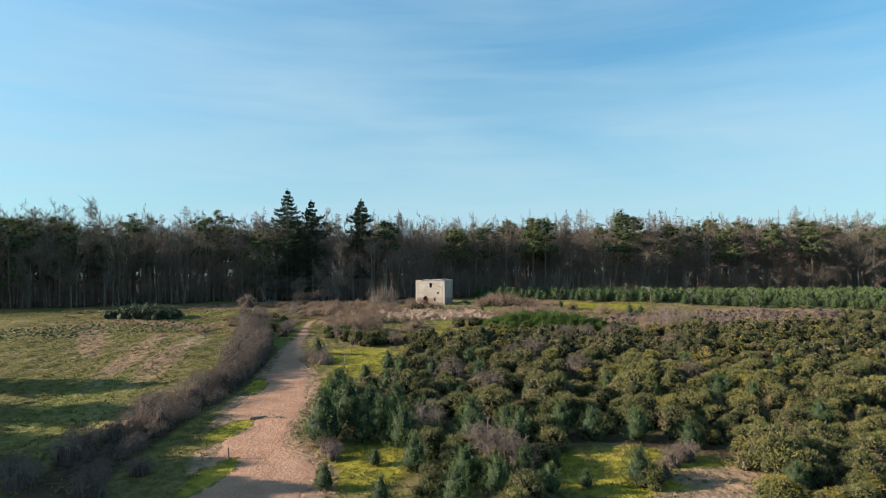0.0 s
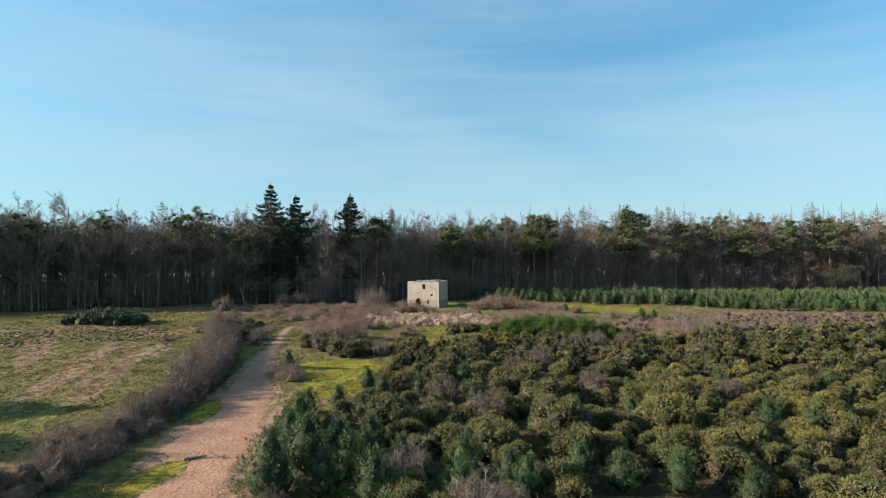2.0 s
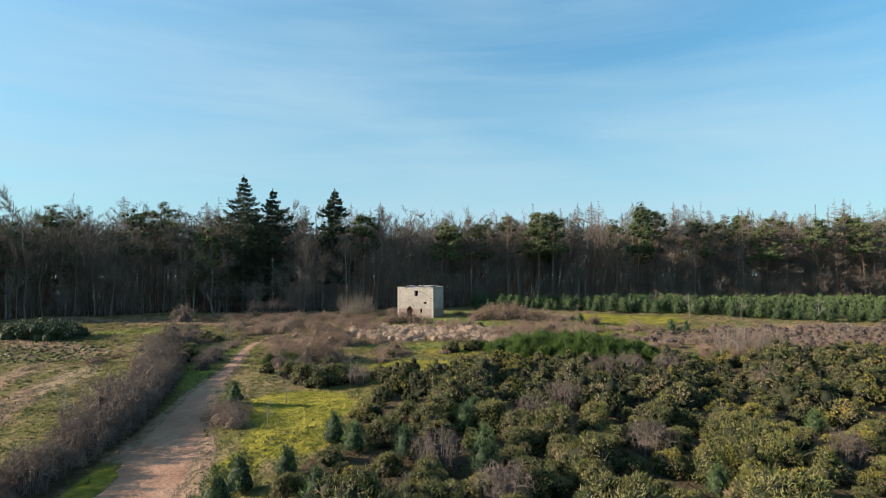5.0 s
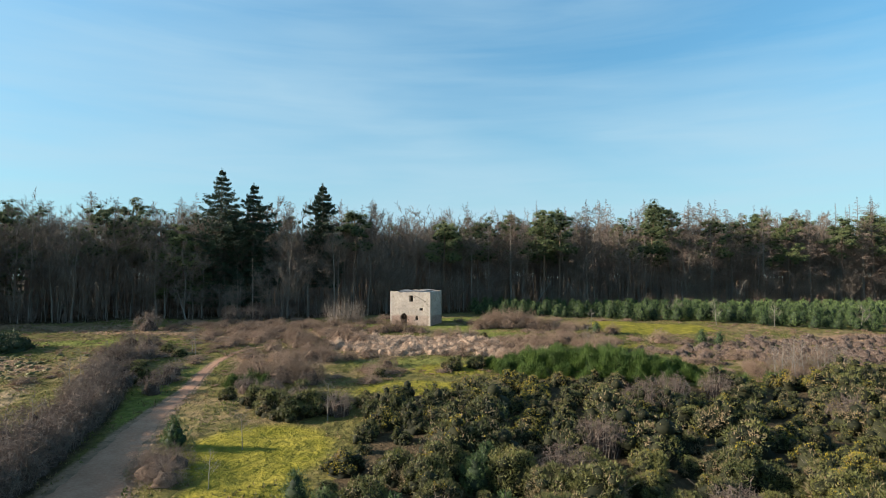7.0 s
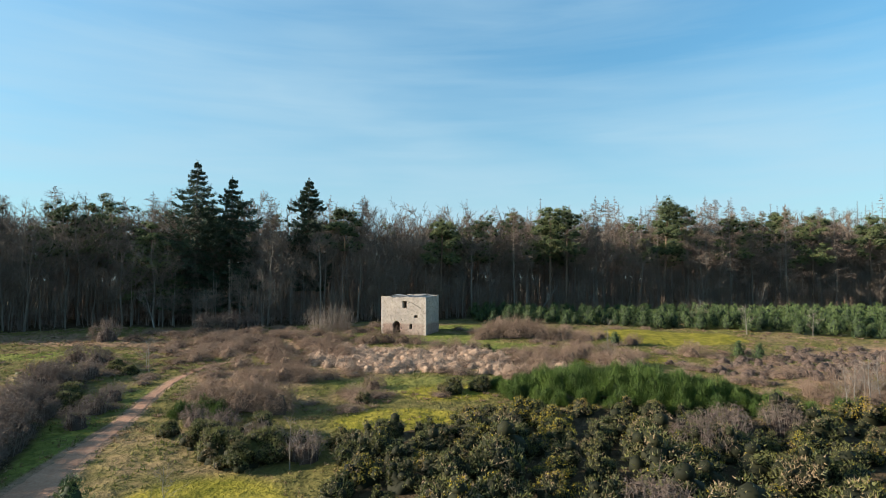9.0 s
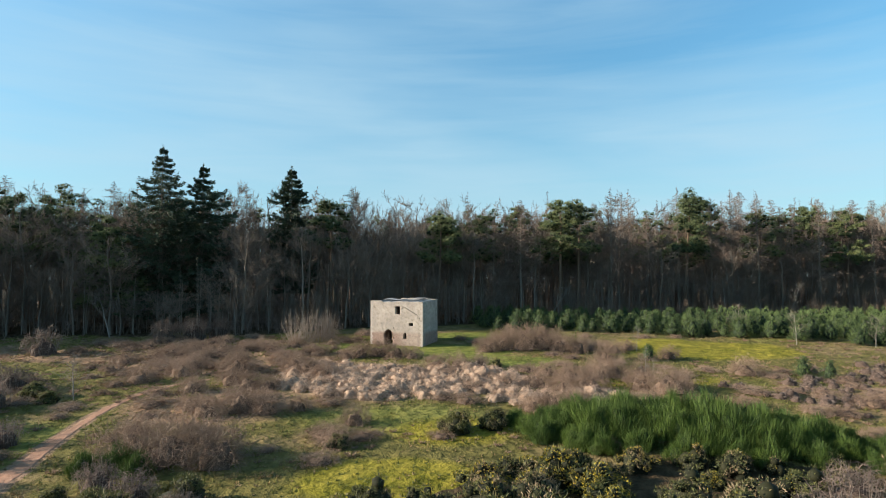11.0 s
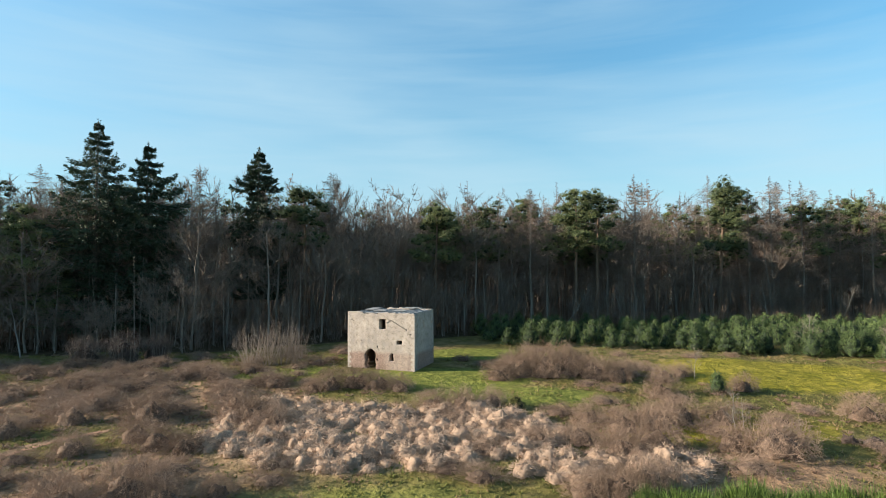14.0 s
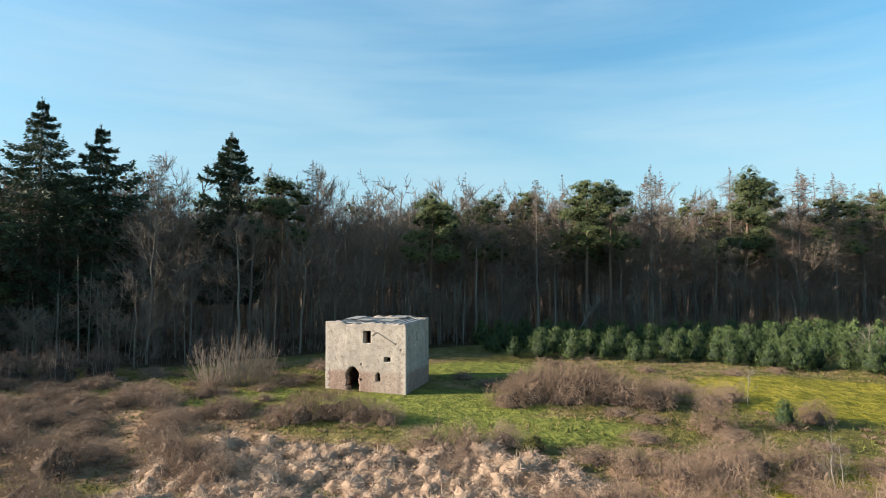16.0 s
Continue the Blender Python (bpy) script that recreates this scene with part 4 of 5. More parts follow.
def fir_shape(seed, h, layers=24, per=7, sprays=150, crown_from=0.12, reach=0.17, gap=None, leaf=0.75, wide=0.23, ragged=0.15, slope=2.3):
    """A tall fir: layers of boughs that sweep out and turn up at the tips, each a flat spray of needles; gap: a thin stretch."""
    rng = np.random.default_rng(seed)
    stem = trunk([(0, 0, -0.3), (0.1, 0, h * 0.5), (0, 0.05, h * 0.985)], (0.016 * h, 0.009 * h, 0.02), 8)
    n = layers * per
    f = np.repeat(crown_from + (0.965 - crown_from) * np.linspace(0, 1, layers) ** 0.92, per) + rng.normal(0, 0.007, n)
    ang = np.arange(n) * (6.283 / per) + np.repeat(rng.uniform(0, 6.283, layers), per) + rng.normal(0, 0.2, n)
    ln = h * reach * np.minimum(1, (1.0 - f) * slope + 0.02) ** 0.95 * rng.uniform(1.0 - 2.2 * ragged, 1.0 + ragged, n)
    if gap:
        ln = np.where((f > gap[0]) & (f < gap[1]), ln * 0.35, ln)
    u = np.stack([np.cos(ang), np.sin(ang), 0 * ang], 1)
    k = n * sprays
    s = rng.uniform(0.0, 1.0, k) ** 0.75
    U, L, F = np.repeat(u, sprays, 0), np.repeat(ln, sprays), np.repeat(f, sprays)
    dip = L * (-0.34 * s + 0.40 * s ** 2.6) + 0.10 * L
    side = np.stack([-U[:, 1], U[:, 0], 0 * s], 1)
    across = rng.uniform(-1, 1, k)
    p = U * (L * s)[:, None] + np.stack([0 * s, 0 * s, F * h + dip - 0.04 * np.abs(across) * L - rng.uniform(0, 0.02, k) * h * (0.3 + 0.7 * s)], 1) + side * (across * 0.34 * L * (1.02 - s ** 2) ** 0.7)[:, None]
    way = U * 0.8 + side * (across * 0.8 + rng.normal(0, 0.3, k))[:, None] + np.stack([0 * s, 0 * s, rng.normal(-0.40, 0.35, k) + 0.7 * s ** 4], 1)
    size = np.clip(0.35 + 0.65 * L / (h * reach), 0.3, 1)
    needles = blades(p, way, leaf * size * rng.uniform(0.6, 1.3, k), wide * size * rng.uniform(0.7, 1.3, k), rng)
    spire = blades(np.stack([rng.normal(0, 0.05, 40), rng.normal(0, 0.05, 40), h * rng.uniform(0.95, 0.995, 40)], 1), rng.normal(0, 0.5, (40, 3)) + [0, 0, 0.7], 0.4, 0.09, rng)
    mid = u * (ln * 0.55)[:, None] + np.stack([0 * f, 0 * f, f * h - 0.06 * ln], 1)
    tip = u * (ln * 0.95)[:, None] + np.stack([0 * f, 0 * f, f * h + 0.16 * ln], 1)
    root = np.stack([0 * f, 0 * f, f * h + 0.1 * ln], 1)
    return stem, join(rods(root, mid, 0.05, 0.03), rods(mid, tip, 0.03, 0.01)), join(needles, spire)


# ---- building and planting ----
def kind_of(name, label, category, group, parts):
    """One plant, far below the ground, to be copied: parts are (name, mesh)."""
    ob = new(name)
    ob.empty_display_size = 0.3
    tagged(ob, label, category, group)
    for pname, me in parts:
        part(pname, me, ob)
    return ob


class Stock:
    """Models of one kind of plant; the first planting takes the model itself, the later ones copy it."""

    def __init__(self, models):
        self.models, self.used = models, [False] * len(models)

    def plant(self, k, x, y, turn=0.0, size=1.0, tall=1.0):
        k %= len(self.models)
        m = pose(x, y, gz(x, y), 0, 0, turn) @ Matrix.Diagonal((size, size, size * tall, 1))
        if not self.used[k]:
            self.used[k] = True
            self.models[k].matrix_basis = m
            return self.models[k]
        ob = copy_thing(self.models[k], Matrix())
        ob.matrix_basis = m
        return ob

    def clear(self):
        for ob, used in zip(self.models, self.used):
            if not used:
                for o in (*ob.children_recursive, ob):
                    bpy.data.objects.remove(o)


def spread(shapes, xs, ys, sizes, rng, z=None, squash=None):
    """Many copies of some shapes as one set of arrays, each turned at random."""
    pieces = []
    zs = ground_z(xs, ys) if z is None else z
    pick = rng.integers(0, len(shapes), len(xs))
    for k, (v, t) in enumerate(shapes):
        sel = np.nonzero(pick == k)[0]
        if not len(sel):
            continue
        a = rng.uniform(0, 6.283, len(sel))
        c, s, q = np.cos(a)[:, None], np.sin(a)[:, None], np.asarray(sizes)[sel][:, None]
        X = (v[None, :, 0] * c - v[None, :, 1] * s) * q + xs[sel][:, None]
        Y = (v[None, :, 0] * s + v[None, :, 1] * c) * q + ys[sel][:, None]
        Z = v[None, :, 2] * q + zs[sel][:, None]
        off = (np.arange(len(sel)) * len(v))[:, None, None]
        pieces.append((np.stack([X, Y, Z], -1).reshape(-1, 3), (t[None] + off).reshape(-1, 3)))
    return join(*pieces)


def scatter(n, test, x0, x1, y0, y1, gap, rng, keep=None):
    """Up to n places in a box that pass the test, no two nearer than gap."""
    kept, grid = list(keep or []), {}
    for p in kept:
        grid.setdefault((int(p[0] // gap), int(p[1] // gap)), []).append(p)
    first = len(kept)
    X, Y = rng.uniform(x0, x1, n * 25), rng.uniform(y0, y1, n * 25)
    ok = test(X, Y)
    for x, y in zip(X[ok], Y[ok]):
        i, j = int(x // gap), int(y // gap)
        if all((x - a) ** 2 + (y - b) ** 2 >= gap * gap for di in (-1, 0, 1) for dj in (-1, 0, 1) for a, b in grid.get((i + di, j + dj), ())):
            grid.setdefault((i, j), []).append((x, y))
            kept.append((x, y))
            if len(kept) - first >= n:
                break
    return np.array(kept[first:])


def split_heart(shape, count):
    """The first count faces of a shape, and the rest, each as a shape of its own."""
    v, t = shape
    n = t[:count].max() + 1
    return (v[:n], t[:count]), (v[n:], t[count:] - n)


def spread_bushes(shapes, count, xs, ys, sizes, seed):
    """Like spread, with the hearts of all the bushes first; also gives the number of their faces."""
    halves = [split_heart(s, count) for s in shapes]
    a = spread([h for h, _ in halves], xs, ys, sizes, np.random.default_rng(seed))
    b = spread([f for _, f in halves], xs, ys, sizes, np.random.default_rng(seed))
    return join(a, b), len(a[1])


def stuff(name, shape, mat, label, category, inner=None, count=0):
    ob = new(name, mesh_of(name, *shape, mat, inner, count))
    return tagged(ob, label, category, kind="stuff")


rng = np.random.default_rng(11)


# ---- the wood behind the lodge ----
def edge_y(x):
    return np.interp(x, WOOD_EDGE[:, 0], WOOD_EDGE[:, 1])


def tree_kind(name, label, group, shape, barks, crown, inner=None):
    stem, arms, fine, *count = shape
    leaves = mesh_of(name + "_crown", *fine, crown, inner, count[0]) if inner else mesh_of(name + "_crown", *fine, crown)
    return kind_of(name, label, "tree", group, [("trunk", mesh_of(name + "_trunk", *join(stem, arms), TWIG if crown == TWIG else barks, barks, len(stem[1]))), ("crown", leaves)])


bare = Stock([tree_kind("bare_tree", "leafless grey-brown broadleaf tree at the wood's edge", "trees of the wood", bare_tree_shape(100 + k, 19 + k % 3, 22, 7, 13, 0.08 + 0.06 * (k % 4), 0.0, 0.7, 0.036, True), BARK, TWIG) for k in range(7)])
birch = Stock([tree_kind("birch_tree", "slender leafless birch with a pale stem", "trees of the wood", bare_tree_shape(140 + k, 17, 16, 6, 12, 0.35, 0.02, 0.75, 0.034, True), BIRCH_BARK, TWIG) for k in range(3)])
larch = Stock([tree_kind("larch_tree", "bare russet larch with a straight stem", "trees of the wood", larch_shape(160 + k, 26, 44, 7, 14, 0.042, 0.25, 0.17), BARK, LARCH) for k in range(4)])
pine = Stock([tree_kind("scots_pine", "tall pine with a bare stem and dark green crown", "trees of the wood", scots_pine_shape(180 + k, 24, 19, crown_from=0.48 + 0.06 * (k % 3)), PINE_BARK, PINE, PINE_CORE_SHADE) for k in range(5)])
edge_pine = Stock([tree_kind("scots_pine", "broad dark pine green almost down to the ground", "trees of the wood", scots_pine_shape(190 + k, 22, 34, crown_from=0.20, reach=0.12), PINE_BARK, PINE, PINE_CORE_SHADE) for k in range(3)])

heroes = [(-46.5, 174.5), (-39.7, 175.6), (-26.0, 185.5), (58.5, 198.5), (-31, 172.5), (-81, 184), (-73.5, 189), (-57, 178), (5.8, 204), (71, 201), (85, 208.5)]
edge_places = [(-106, 151, 1.05), (-112, 147, 1.0), (-99.5, 155, 0.98), (-118, 144, 1.0), (-92, 160, 0.95), (-86.5, 163, 1.0), (-52.5, 170.5, 0.92), (-57, 173, 0.8), (-49, 169.5, 0.62)]
for (x, y), h, seed, gap_, crown, reach, ragged, slope in ((heroes[0], 33.4, 301, None, 0.10, 0.200, 0.14, 2.2), (heroes[1], 30.2, 302, None, 0.12, 0.170, 0.34, 3.0), (heroes[2], 31.6, 303, (0.69, 0.77), 0.22, 0.140, 0.16, 3.8)):
    stem, arms, needles = fir_shape(seed, h, gap=gap_, crown_from=crown, reach=reach, ragged=ragged, slope=slope)
    fir = kind_of("fir_tree", "tall dark fir rising above the wood", "tree", "tall firs",
                  [("trunk", mesh_of("fir_trunk", *join(stem, arms), BARK)), ("crown", mesh_of("fir_crown", *needles, FIR))])
    fir.matrix_basis = pose(x, y, gz(x, y), 0, 0, seed * 40)
stem, arms, needles, clump_faces = scots_pine_shape(323, 28.6, 30, 0.48, 6, 120, 0.34, 0.08, 0.085)
big_pine = kind_of("scots_pine", "large spreading pine with an orange stem, standing proud", "tree", "trees of the wood",
                   [("trunk", mesh_of("big_pine_trunk", *join(stem, arms), PINE_BARK)), ("crown", mesh_of("big_pine_crown", *needles, PINE, PINE_CORE_SHADE, clump_faces))])
big_pine.matrix_basis = pose(58.5, 198.5, gz(58.5, 198.5))
for (x, y), h, k in ((heroes[4], 25.4, 0), (heroes[5], 29.4, 1), (heroes[7], 27, 2), (heroes[9], 29.5, 3), (heroes[10], 28, 0)):
    larch.plant(k, x, y, 37 * k, h / 26)
pine.plant(0, *heroes[6], 20, 28.2 / 24)
pine.plant(1, *heroes[8], 70, 23.5 / 24)
for i, (x, y, size) in enumerate(edge_places):
    edge_pine.plant(i, x, y, 77 * i, size)
heroes += [p[:2] for p in edge_places]


def wood_test(a, b):
    return lambda X, Y: (Y > edge_y(X) + a) & (Y < edge_y(X) + b)


def clear_of_pine(X, Y):
    shut = (np.abs(X - 58.5) < 5) & (Y < 203)
    for x, y in heroes[:3]:
        shut |= (np.abs(X - 0.95 * x) < 3.5) & (Y < y + 1)
    return ~shut


near_trees = scatter(285, lambda X, Y: wood_test(0.5, 26)(X, Y) & clear_of_pine(X, Y), -128, 165, 120, 225, 3.3, rng, heroes)
for i, (x, y) in enumerate(near_trees):
    depth, r, turn = y - edge_y(x), rng.random(), rng.uniform(0, 360)
    if x < -15:
        cut = (0.76, 0.90, 0.97)
    elif x < 20:
        cut = (0.58, 0.70, 0.94)
    else:
        cut = (0.40, 0.52, 0.84)
    if depth < 5 and x < 10:
        cut = (0.80, 0.92, 0.97)
    grown = 0.86 + 0.016 * min(depth, 20) + (0.04 if x < -48 else 0.05 if x > 20 else 0.0)
    if x < -48 and depth > 7:
        cut = (0.44, 0.50, 0.72)
    if r < cut[0]:
        bare.plant(i, x, y, turn, rng.uniform(0.88, 1.12) * grown)
    elif r < cut[1]:
        birch.plant(i, x, y, turn, rng.uniform(0.9, 1.2) * grown)
    elif r < cut[2]:
        larch.plant(i, x, y, turn, rng.uniform(0.80, 1.06) * (1.13 if x > 20 else 1.0))
    else:
        pine.plant(i, x, y, turn, rng.uniform(0.85, 1.06) * (1.10 if x > 20 else 1.0))

for i, (x, y) in enumerate(scatter(190, wood_test(-1.0, 7), -125, 160, 118, 205, 1.9, rng)):
    bare.plant(i + 3, x, y, rng.uniform(0, 360), rng.uniform(0.25, 0.58))

far_places = scatter(900, lambda X, Y: wood_test(24, 85)(X, Y) & (Y > 40), -190, 215, 60, 300, 4.6, rng)
back_places = scatter(460, wood_test(70, 130), -240, 290, 60, 340, 4.6, rng)
side_places = scatter(260, lambda X, Y: wood_test(0, 70)(X, Y), -300, -128, -20, 230, 6.0, rng)
far_kind = rng.random(len(far_places))
sel = far_kind < 0.42
sizes = rng.uniform(1.05, 1.30, sel.sum()) * np.interp(far_places[sel, 0], [0, 40], [1.0, 1.07])
shapes = [join(*bare_tree_shape(400 + k, 21, 14, 5, 8, 0.15, wide=0.08, plain=True)) for k in range(3)]
stuff("far_bare_trees", spread(shapes, far_places[sel, 0], far_places[sel, 1], sizes, rng), TWIG, "leafless trees deeper in the wood", "woodland")
stuff("back_trees", spread([join(*bare_tree_shape(475 + k, 22, 10, 4, 6, 0.08, wide=0.34, plain=True)) for k in range(2)], back_places[:, 0], back_places[:, 1], rng.uniform(1.0, 1.2, len(back_places)) * np.interp(back_places[:, 0], [0, 40], [1.0, 1.12]), rng), TWIG, "leafless trees at the back of the wood", "woodland")
# mostly out of view on the left, added to shade the wood from the sun
stuff("side_trees", spread([join(*bare_tree_shape(470 + k, 21, 8, 4, 5, 0.15, wide=0.2, plain=True)) for k in range(2)], side_places[:, 0], side_places[:, 1], rng.uniform(0.9, 1.15, len(side_places)), rng), TWIG, "leafless trees where the wood goes on", "woodland")
sel = (far_kind >= 0.42) & (far_kind < 0.80)
shapes = [join(*larch_shape(420 + k, 27, 26, 4, 9, 0.075)) for k in range(3)]
stuff("far_larches", spread(shapes, far_places[sel, 0], far_places[sel, 1], rng.uniform(0.9, 1.1, sel.sum()) * np.interp(far_places[sel, 0], [0, 40], [1.0, 1.13]), rng), LARCH, "russet bare larches deeper in the wood", "woodland")
sel = far_kind >= 0.80
shapes = [scots_pine_shape(440 + k, 25, 11, 0.6, 1, 30, 0.55, 0.16, 0.12) for k in range(3)]
xs, ys, sz = far_places[sel, 0], far_places[sel, 1], rng.uniform(0.85, 1.08, sel.sum())
keep_seed = 77
stuff("far_pine_stems", spread([join(q[0], q[1]) for q in shapes], xs, ys, sz, np.random.default_rng(keep_seed)), PINE_BARK, "pine stems deeper in the wood", "woodland")
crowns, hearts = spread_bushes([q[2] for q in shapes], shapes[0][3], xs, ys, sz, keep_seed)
stuff("far_pine_crowns", crowns, PINE, "dark green pine crowns deeper in the wood", "woodland", PINE_CORE_SHADE, hearts)

# leafless undergrowth along and inside the wood's edge
under = scatter(420, wood_test(-1.5, 22), -130, 165, 118, 222, 2.0, rng)
shapes = [join(*scrub_shape(500 + k, 2.6, 1.9, 14, 10, 0.02, 0.3, 0.5, 0.05)) for k in range(4)]
stuff("wood_undergrowth", spread(shapes, under[:, 0], under[:, 1], rng.uniform(0.6, 1.5, len(under)), rng), SCRUB, "tangled bare undergrowth along the wood's edge", "undergrowth")
# scrub added deep in the wood to block low light and views through
deep = scatter(240, wood_test(18, 62), -170, 190, 100, 262, 3.4, rng)
shapes = [join(*scrub_shape(520 + k, 7.5, 2.8, 14, 10, 0.035, 0.1, 0.5, 0.11)) for k in range(4)]
deep = np.concatenate([deep, scatter(260, wood_test(60, 110), -260, 240, 60, 310, 4.0, rng)])
stuff("understorey", spread(shapes, deep[:, 0], deep[:, 1], rng.uniform(0.6, 1.3, len(deep)), rng), TWIG, "dense leafless understorey inside the wood, added to darken it", "undergrowth")
# the pale bark stands in for sunlight on these stems
pole_places = scatter(300, wood_test(0.0, 16), -130, 165, 118, 240, 2.2, rng)
rng_p = np.random.default_rng(7)
a = np.column_stack([pole_places, ground_z(pole_places[:, 0], pole_places[:, 1]) - 0.2])
tall = rng_p.uniform(6, 13, len(a))
b = a + np.column_stack([rng_p.normal(0, 0.5, len(a)), rng_p.normal(0, 0.5, len(a)), tall])
stuff("thin_stems", rods(a, b, rng_p.uniform(0.05, 0.11, len(a)), 0.02), BIRCH_BARK, "thin pole-like stems crowded in the wood, pale as if sunlit", "woodland")
# trees that stand out of sight beside the field and throw the long shadows on it
for i, (x, y, s) in enumerate(((-84, 68.5, 0.74), (-87, 66.5, 0.7), (-78, 58, 0.74), (-76, 56.4, 0.7), (-73, 48.5, 0.76), (-69, 41, 0.74), (-66, 38.5, 0.7), (-65, 36, 0.7), (-60, 44, 0.66), (-57, 39.5, 0.7), (-58, 36.5, 0.66), (-56, 33.5, 0.7))):
    shade = copy_thing(fir, Matrix())
    shade.matrix_basis = pose(x, y, gz(x, y), 0, 0, 50 * i) @ Matrix.Diagonal((s * 1.2, s * 1.2, s * 0.78, 1))
for stock in (bare, birch, larch, pine, edge_pine):
    stock.clear()


# ---- gorse ----
BUSH_TALL, BUSH_WIDE = 2.45, 1.9
gorse_models = []
for k in range(6):
    leaves, inner_faces, (c, d, r2) = gorse_shape(600 + k, BUSH_TALL, BUSH_WIDE, 44, 150, 0.20, 0.055, 1)
    parts = [("foliage", mesh_of("gorse_foliage", *leaves, GORSE, GORSE_CORE_SHADE, inner_faces)), ("wood", mesh_of("gorse_wood", *stems_shape(r2, 8, BUSH_WIDE, BUSH_TALL), BARK))]
    if k > 1:
        parts.append(("blossom", mesh_of("gorse_blossom", *bloom_shape(c, d, r2, (0, 0, 0.02, 0.05, 0.12, 0.42)[k], BUSH_TALL, 0.06), GORSE_BLOOM)))
    gorse_models.append(kind_of("gorse_bush", ("dense dark green gorse bush without blossom" if k < 2 else "dense olive green gorse bush with some yellow blossom" if k < 5 else "gorse bush thick with yellow blossom"),
                                "bush", "gorse bushes on the heath", parts))
gorse = Stock(gorse_models)
young_models = []
for k in range(5):
    needles, wood, inner_faces = young_pine_shape(640 + k, 3.4 + 0.3 * (k % 2))
    young_models.append(kind_of("young_pine", "bushy young pine with blue-green needles", "tree", "young pines",
                                [("foliage", mesh_of("young_pine_foliage", *needles, YOUNG_PINE, YOUNG_CORE_SHADE, inner_faces)), ("trunk", mesh_of("young_pine_trunk", *wood, BARK))]))
young = Stock(young_models)

# single bushes in the clearing at the heath's lower end
set_pines = [(-2.2, 44.5, 0.95), (-1.0, 47.5, 1.0), (2.2, 48.8, 1.05), (4.8, 47.6, 0.9), (6.4, 50, 1.0), (0.8, 38.8, 0.9), (-0.8, 41, 0.8), (5.8, 43.0, 0.8), (4.4, 37, 0.9), (7.2, 40.4, 0.7), (-6.8, 50.8, 0.9), (-5.5, 53.5, 1.05), (-9.8, 56.6, 0.9), (2.5, 53, 1.0), (-2.0, 55, 0.9), (12.8, 51.2, 0.9), (16.6, 50.8, 0.9), (20.5, 49.2, 0.8), (-10.2, 50.5, 1.2), (-8.6, 54, 1.25), (-3.4, 49.5, 1.2), (-5.3, 45.8, 0.42), (-8.3, 41.5, 0.6), (-4.2, 39.5, 0.55), (1.5, 41.8, 0.95), (3.6, 40.2, 0.9), (0.5, 44.6, 0.8),
             (9.9, 41.3, 0.45), (13.9, 42.3, 0.8), (23.8, 40.2, 0.75), (-10.9, 58, 1.0), (-11.4, 63.5, 0.85), (-11.8, 68.5, 0.72), (5.5, 52, 0.85), (10.5, 53, 0.95),
             (-18.6, 87.4, 0.8), (27.9, 139.5, 0.62), (41.5, 131.0, 0.75), (43.5, 129.6, 0.65)]
for i, (x, y, s) in enumerate(set_pines):
    if y < 51 and -4 < x < 8 and i % 5 in (1, 3):
        gorse.plant(i % 2, x, y, 71 * i, s * 0.95)
    else:
        young.plant(i, x, y, 71 * i, s * (1.12 if s > 0.7 and x < -6 and y < 72 else 0.92))
set_gorse = [(14.6, 41.8, 0.62, 2), (21.8, 38.6, 0.9, 5), (25, 42, 0.9, 3), (24.2, 37.2, 0.75, 5), (5.2, 39.0, 0.9, 1), (2.8, 42.4, 0.8, 2), (1.2, 46.2, 0.85, 1), (3.8, 44.4, 0.8, 3), (-3.6, 52, 0.8, 1), (7.6, 45.6, 0.7, 0), (-1.2, 50, 0.8, 0), (8.8, 49, 0.8, 1), (3.2, 113.4, 0.72, 0), (6.1, 113.9, 0.62, 0), (-10.5, 97.2, 1.0, 1), (-12.2, 96.0, 0.9, 0), (-9.2, 98.4, 0.8, 1),
             (-14.0, 97.2, 1.0, 0), (-5.4, 98.6, 0.7, 3), (-5.5, 111.0, 0.45, 1), (8.8, 135.6, 0.42, 0), (-35.9, 125, 0.65, 0), (-33.5, 123.2, 0.5, 1), (-31.5, 108.5, 0.75, 0), (-33.4, 111.5, 0.8, 1), (-12.5, 101.5, 0.9, 0), (-16.2, 99.6, 0.85, 1), (-19.5, 101.5, 0.5, 0)]
for i, (x, y, s, k) in enumerate(set_gorse):
    gorse.plant(k, x, y, 53 * i, s)
fill = scatter(1500, lambda X, Y: inside(X, Y, GORSE_FIELD), -16, 112, 34, 124, 2.45, rng, [p[:2] for p in set_pines])
fill = fill[np.argsort(fill[:, 1] + 0.25 * np.abs(fill[:, 0] - 10))]
cut = 290
for i, (x, y) in enumerate(fill[:cut]):
    left = x < 7 and y < 84
    bright = x > 16
    if rng.random() < (0.30 if left else 0.05):
        young.plant(i, x, y, rng.uniform(0, 360), rng.uniform(0.55, 0.85))
    else:
        k = rng.choice(6, p=(0.20, 0.20, 0.18, 0.18, 0.14, 0.10) if bright else (0.42, 0.34, 0.12, 0.08, 0.04, 0.0))
        gorse.plant(int(k), x, y, rng.uniform(0, 360), max(0.4, 0.80 + 0.26 * wave(x, y, 8, 61) + rng.normal(0, 0.19)))
rest = fill[cut:]
low = np.interp(rest[:, 1], [60, 100, 115], [1.0, 1.0, 0.95])
shapes, blooms = [], []
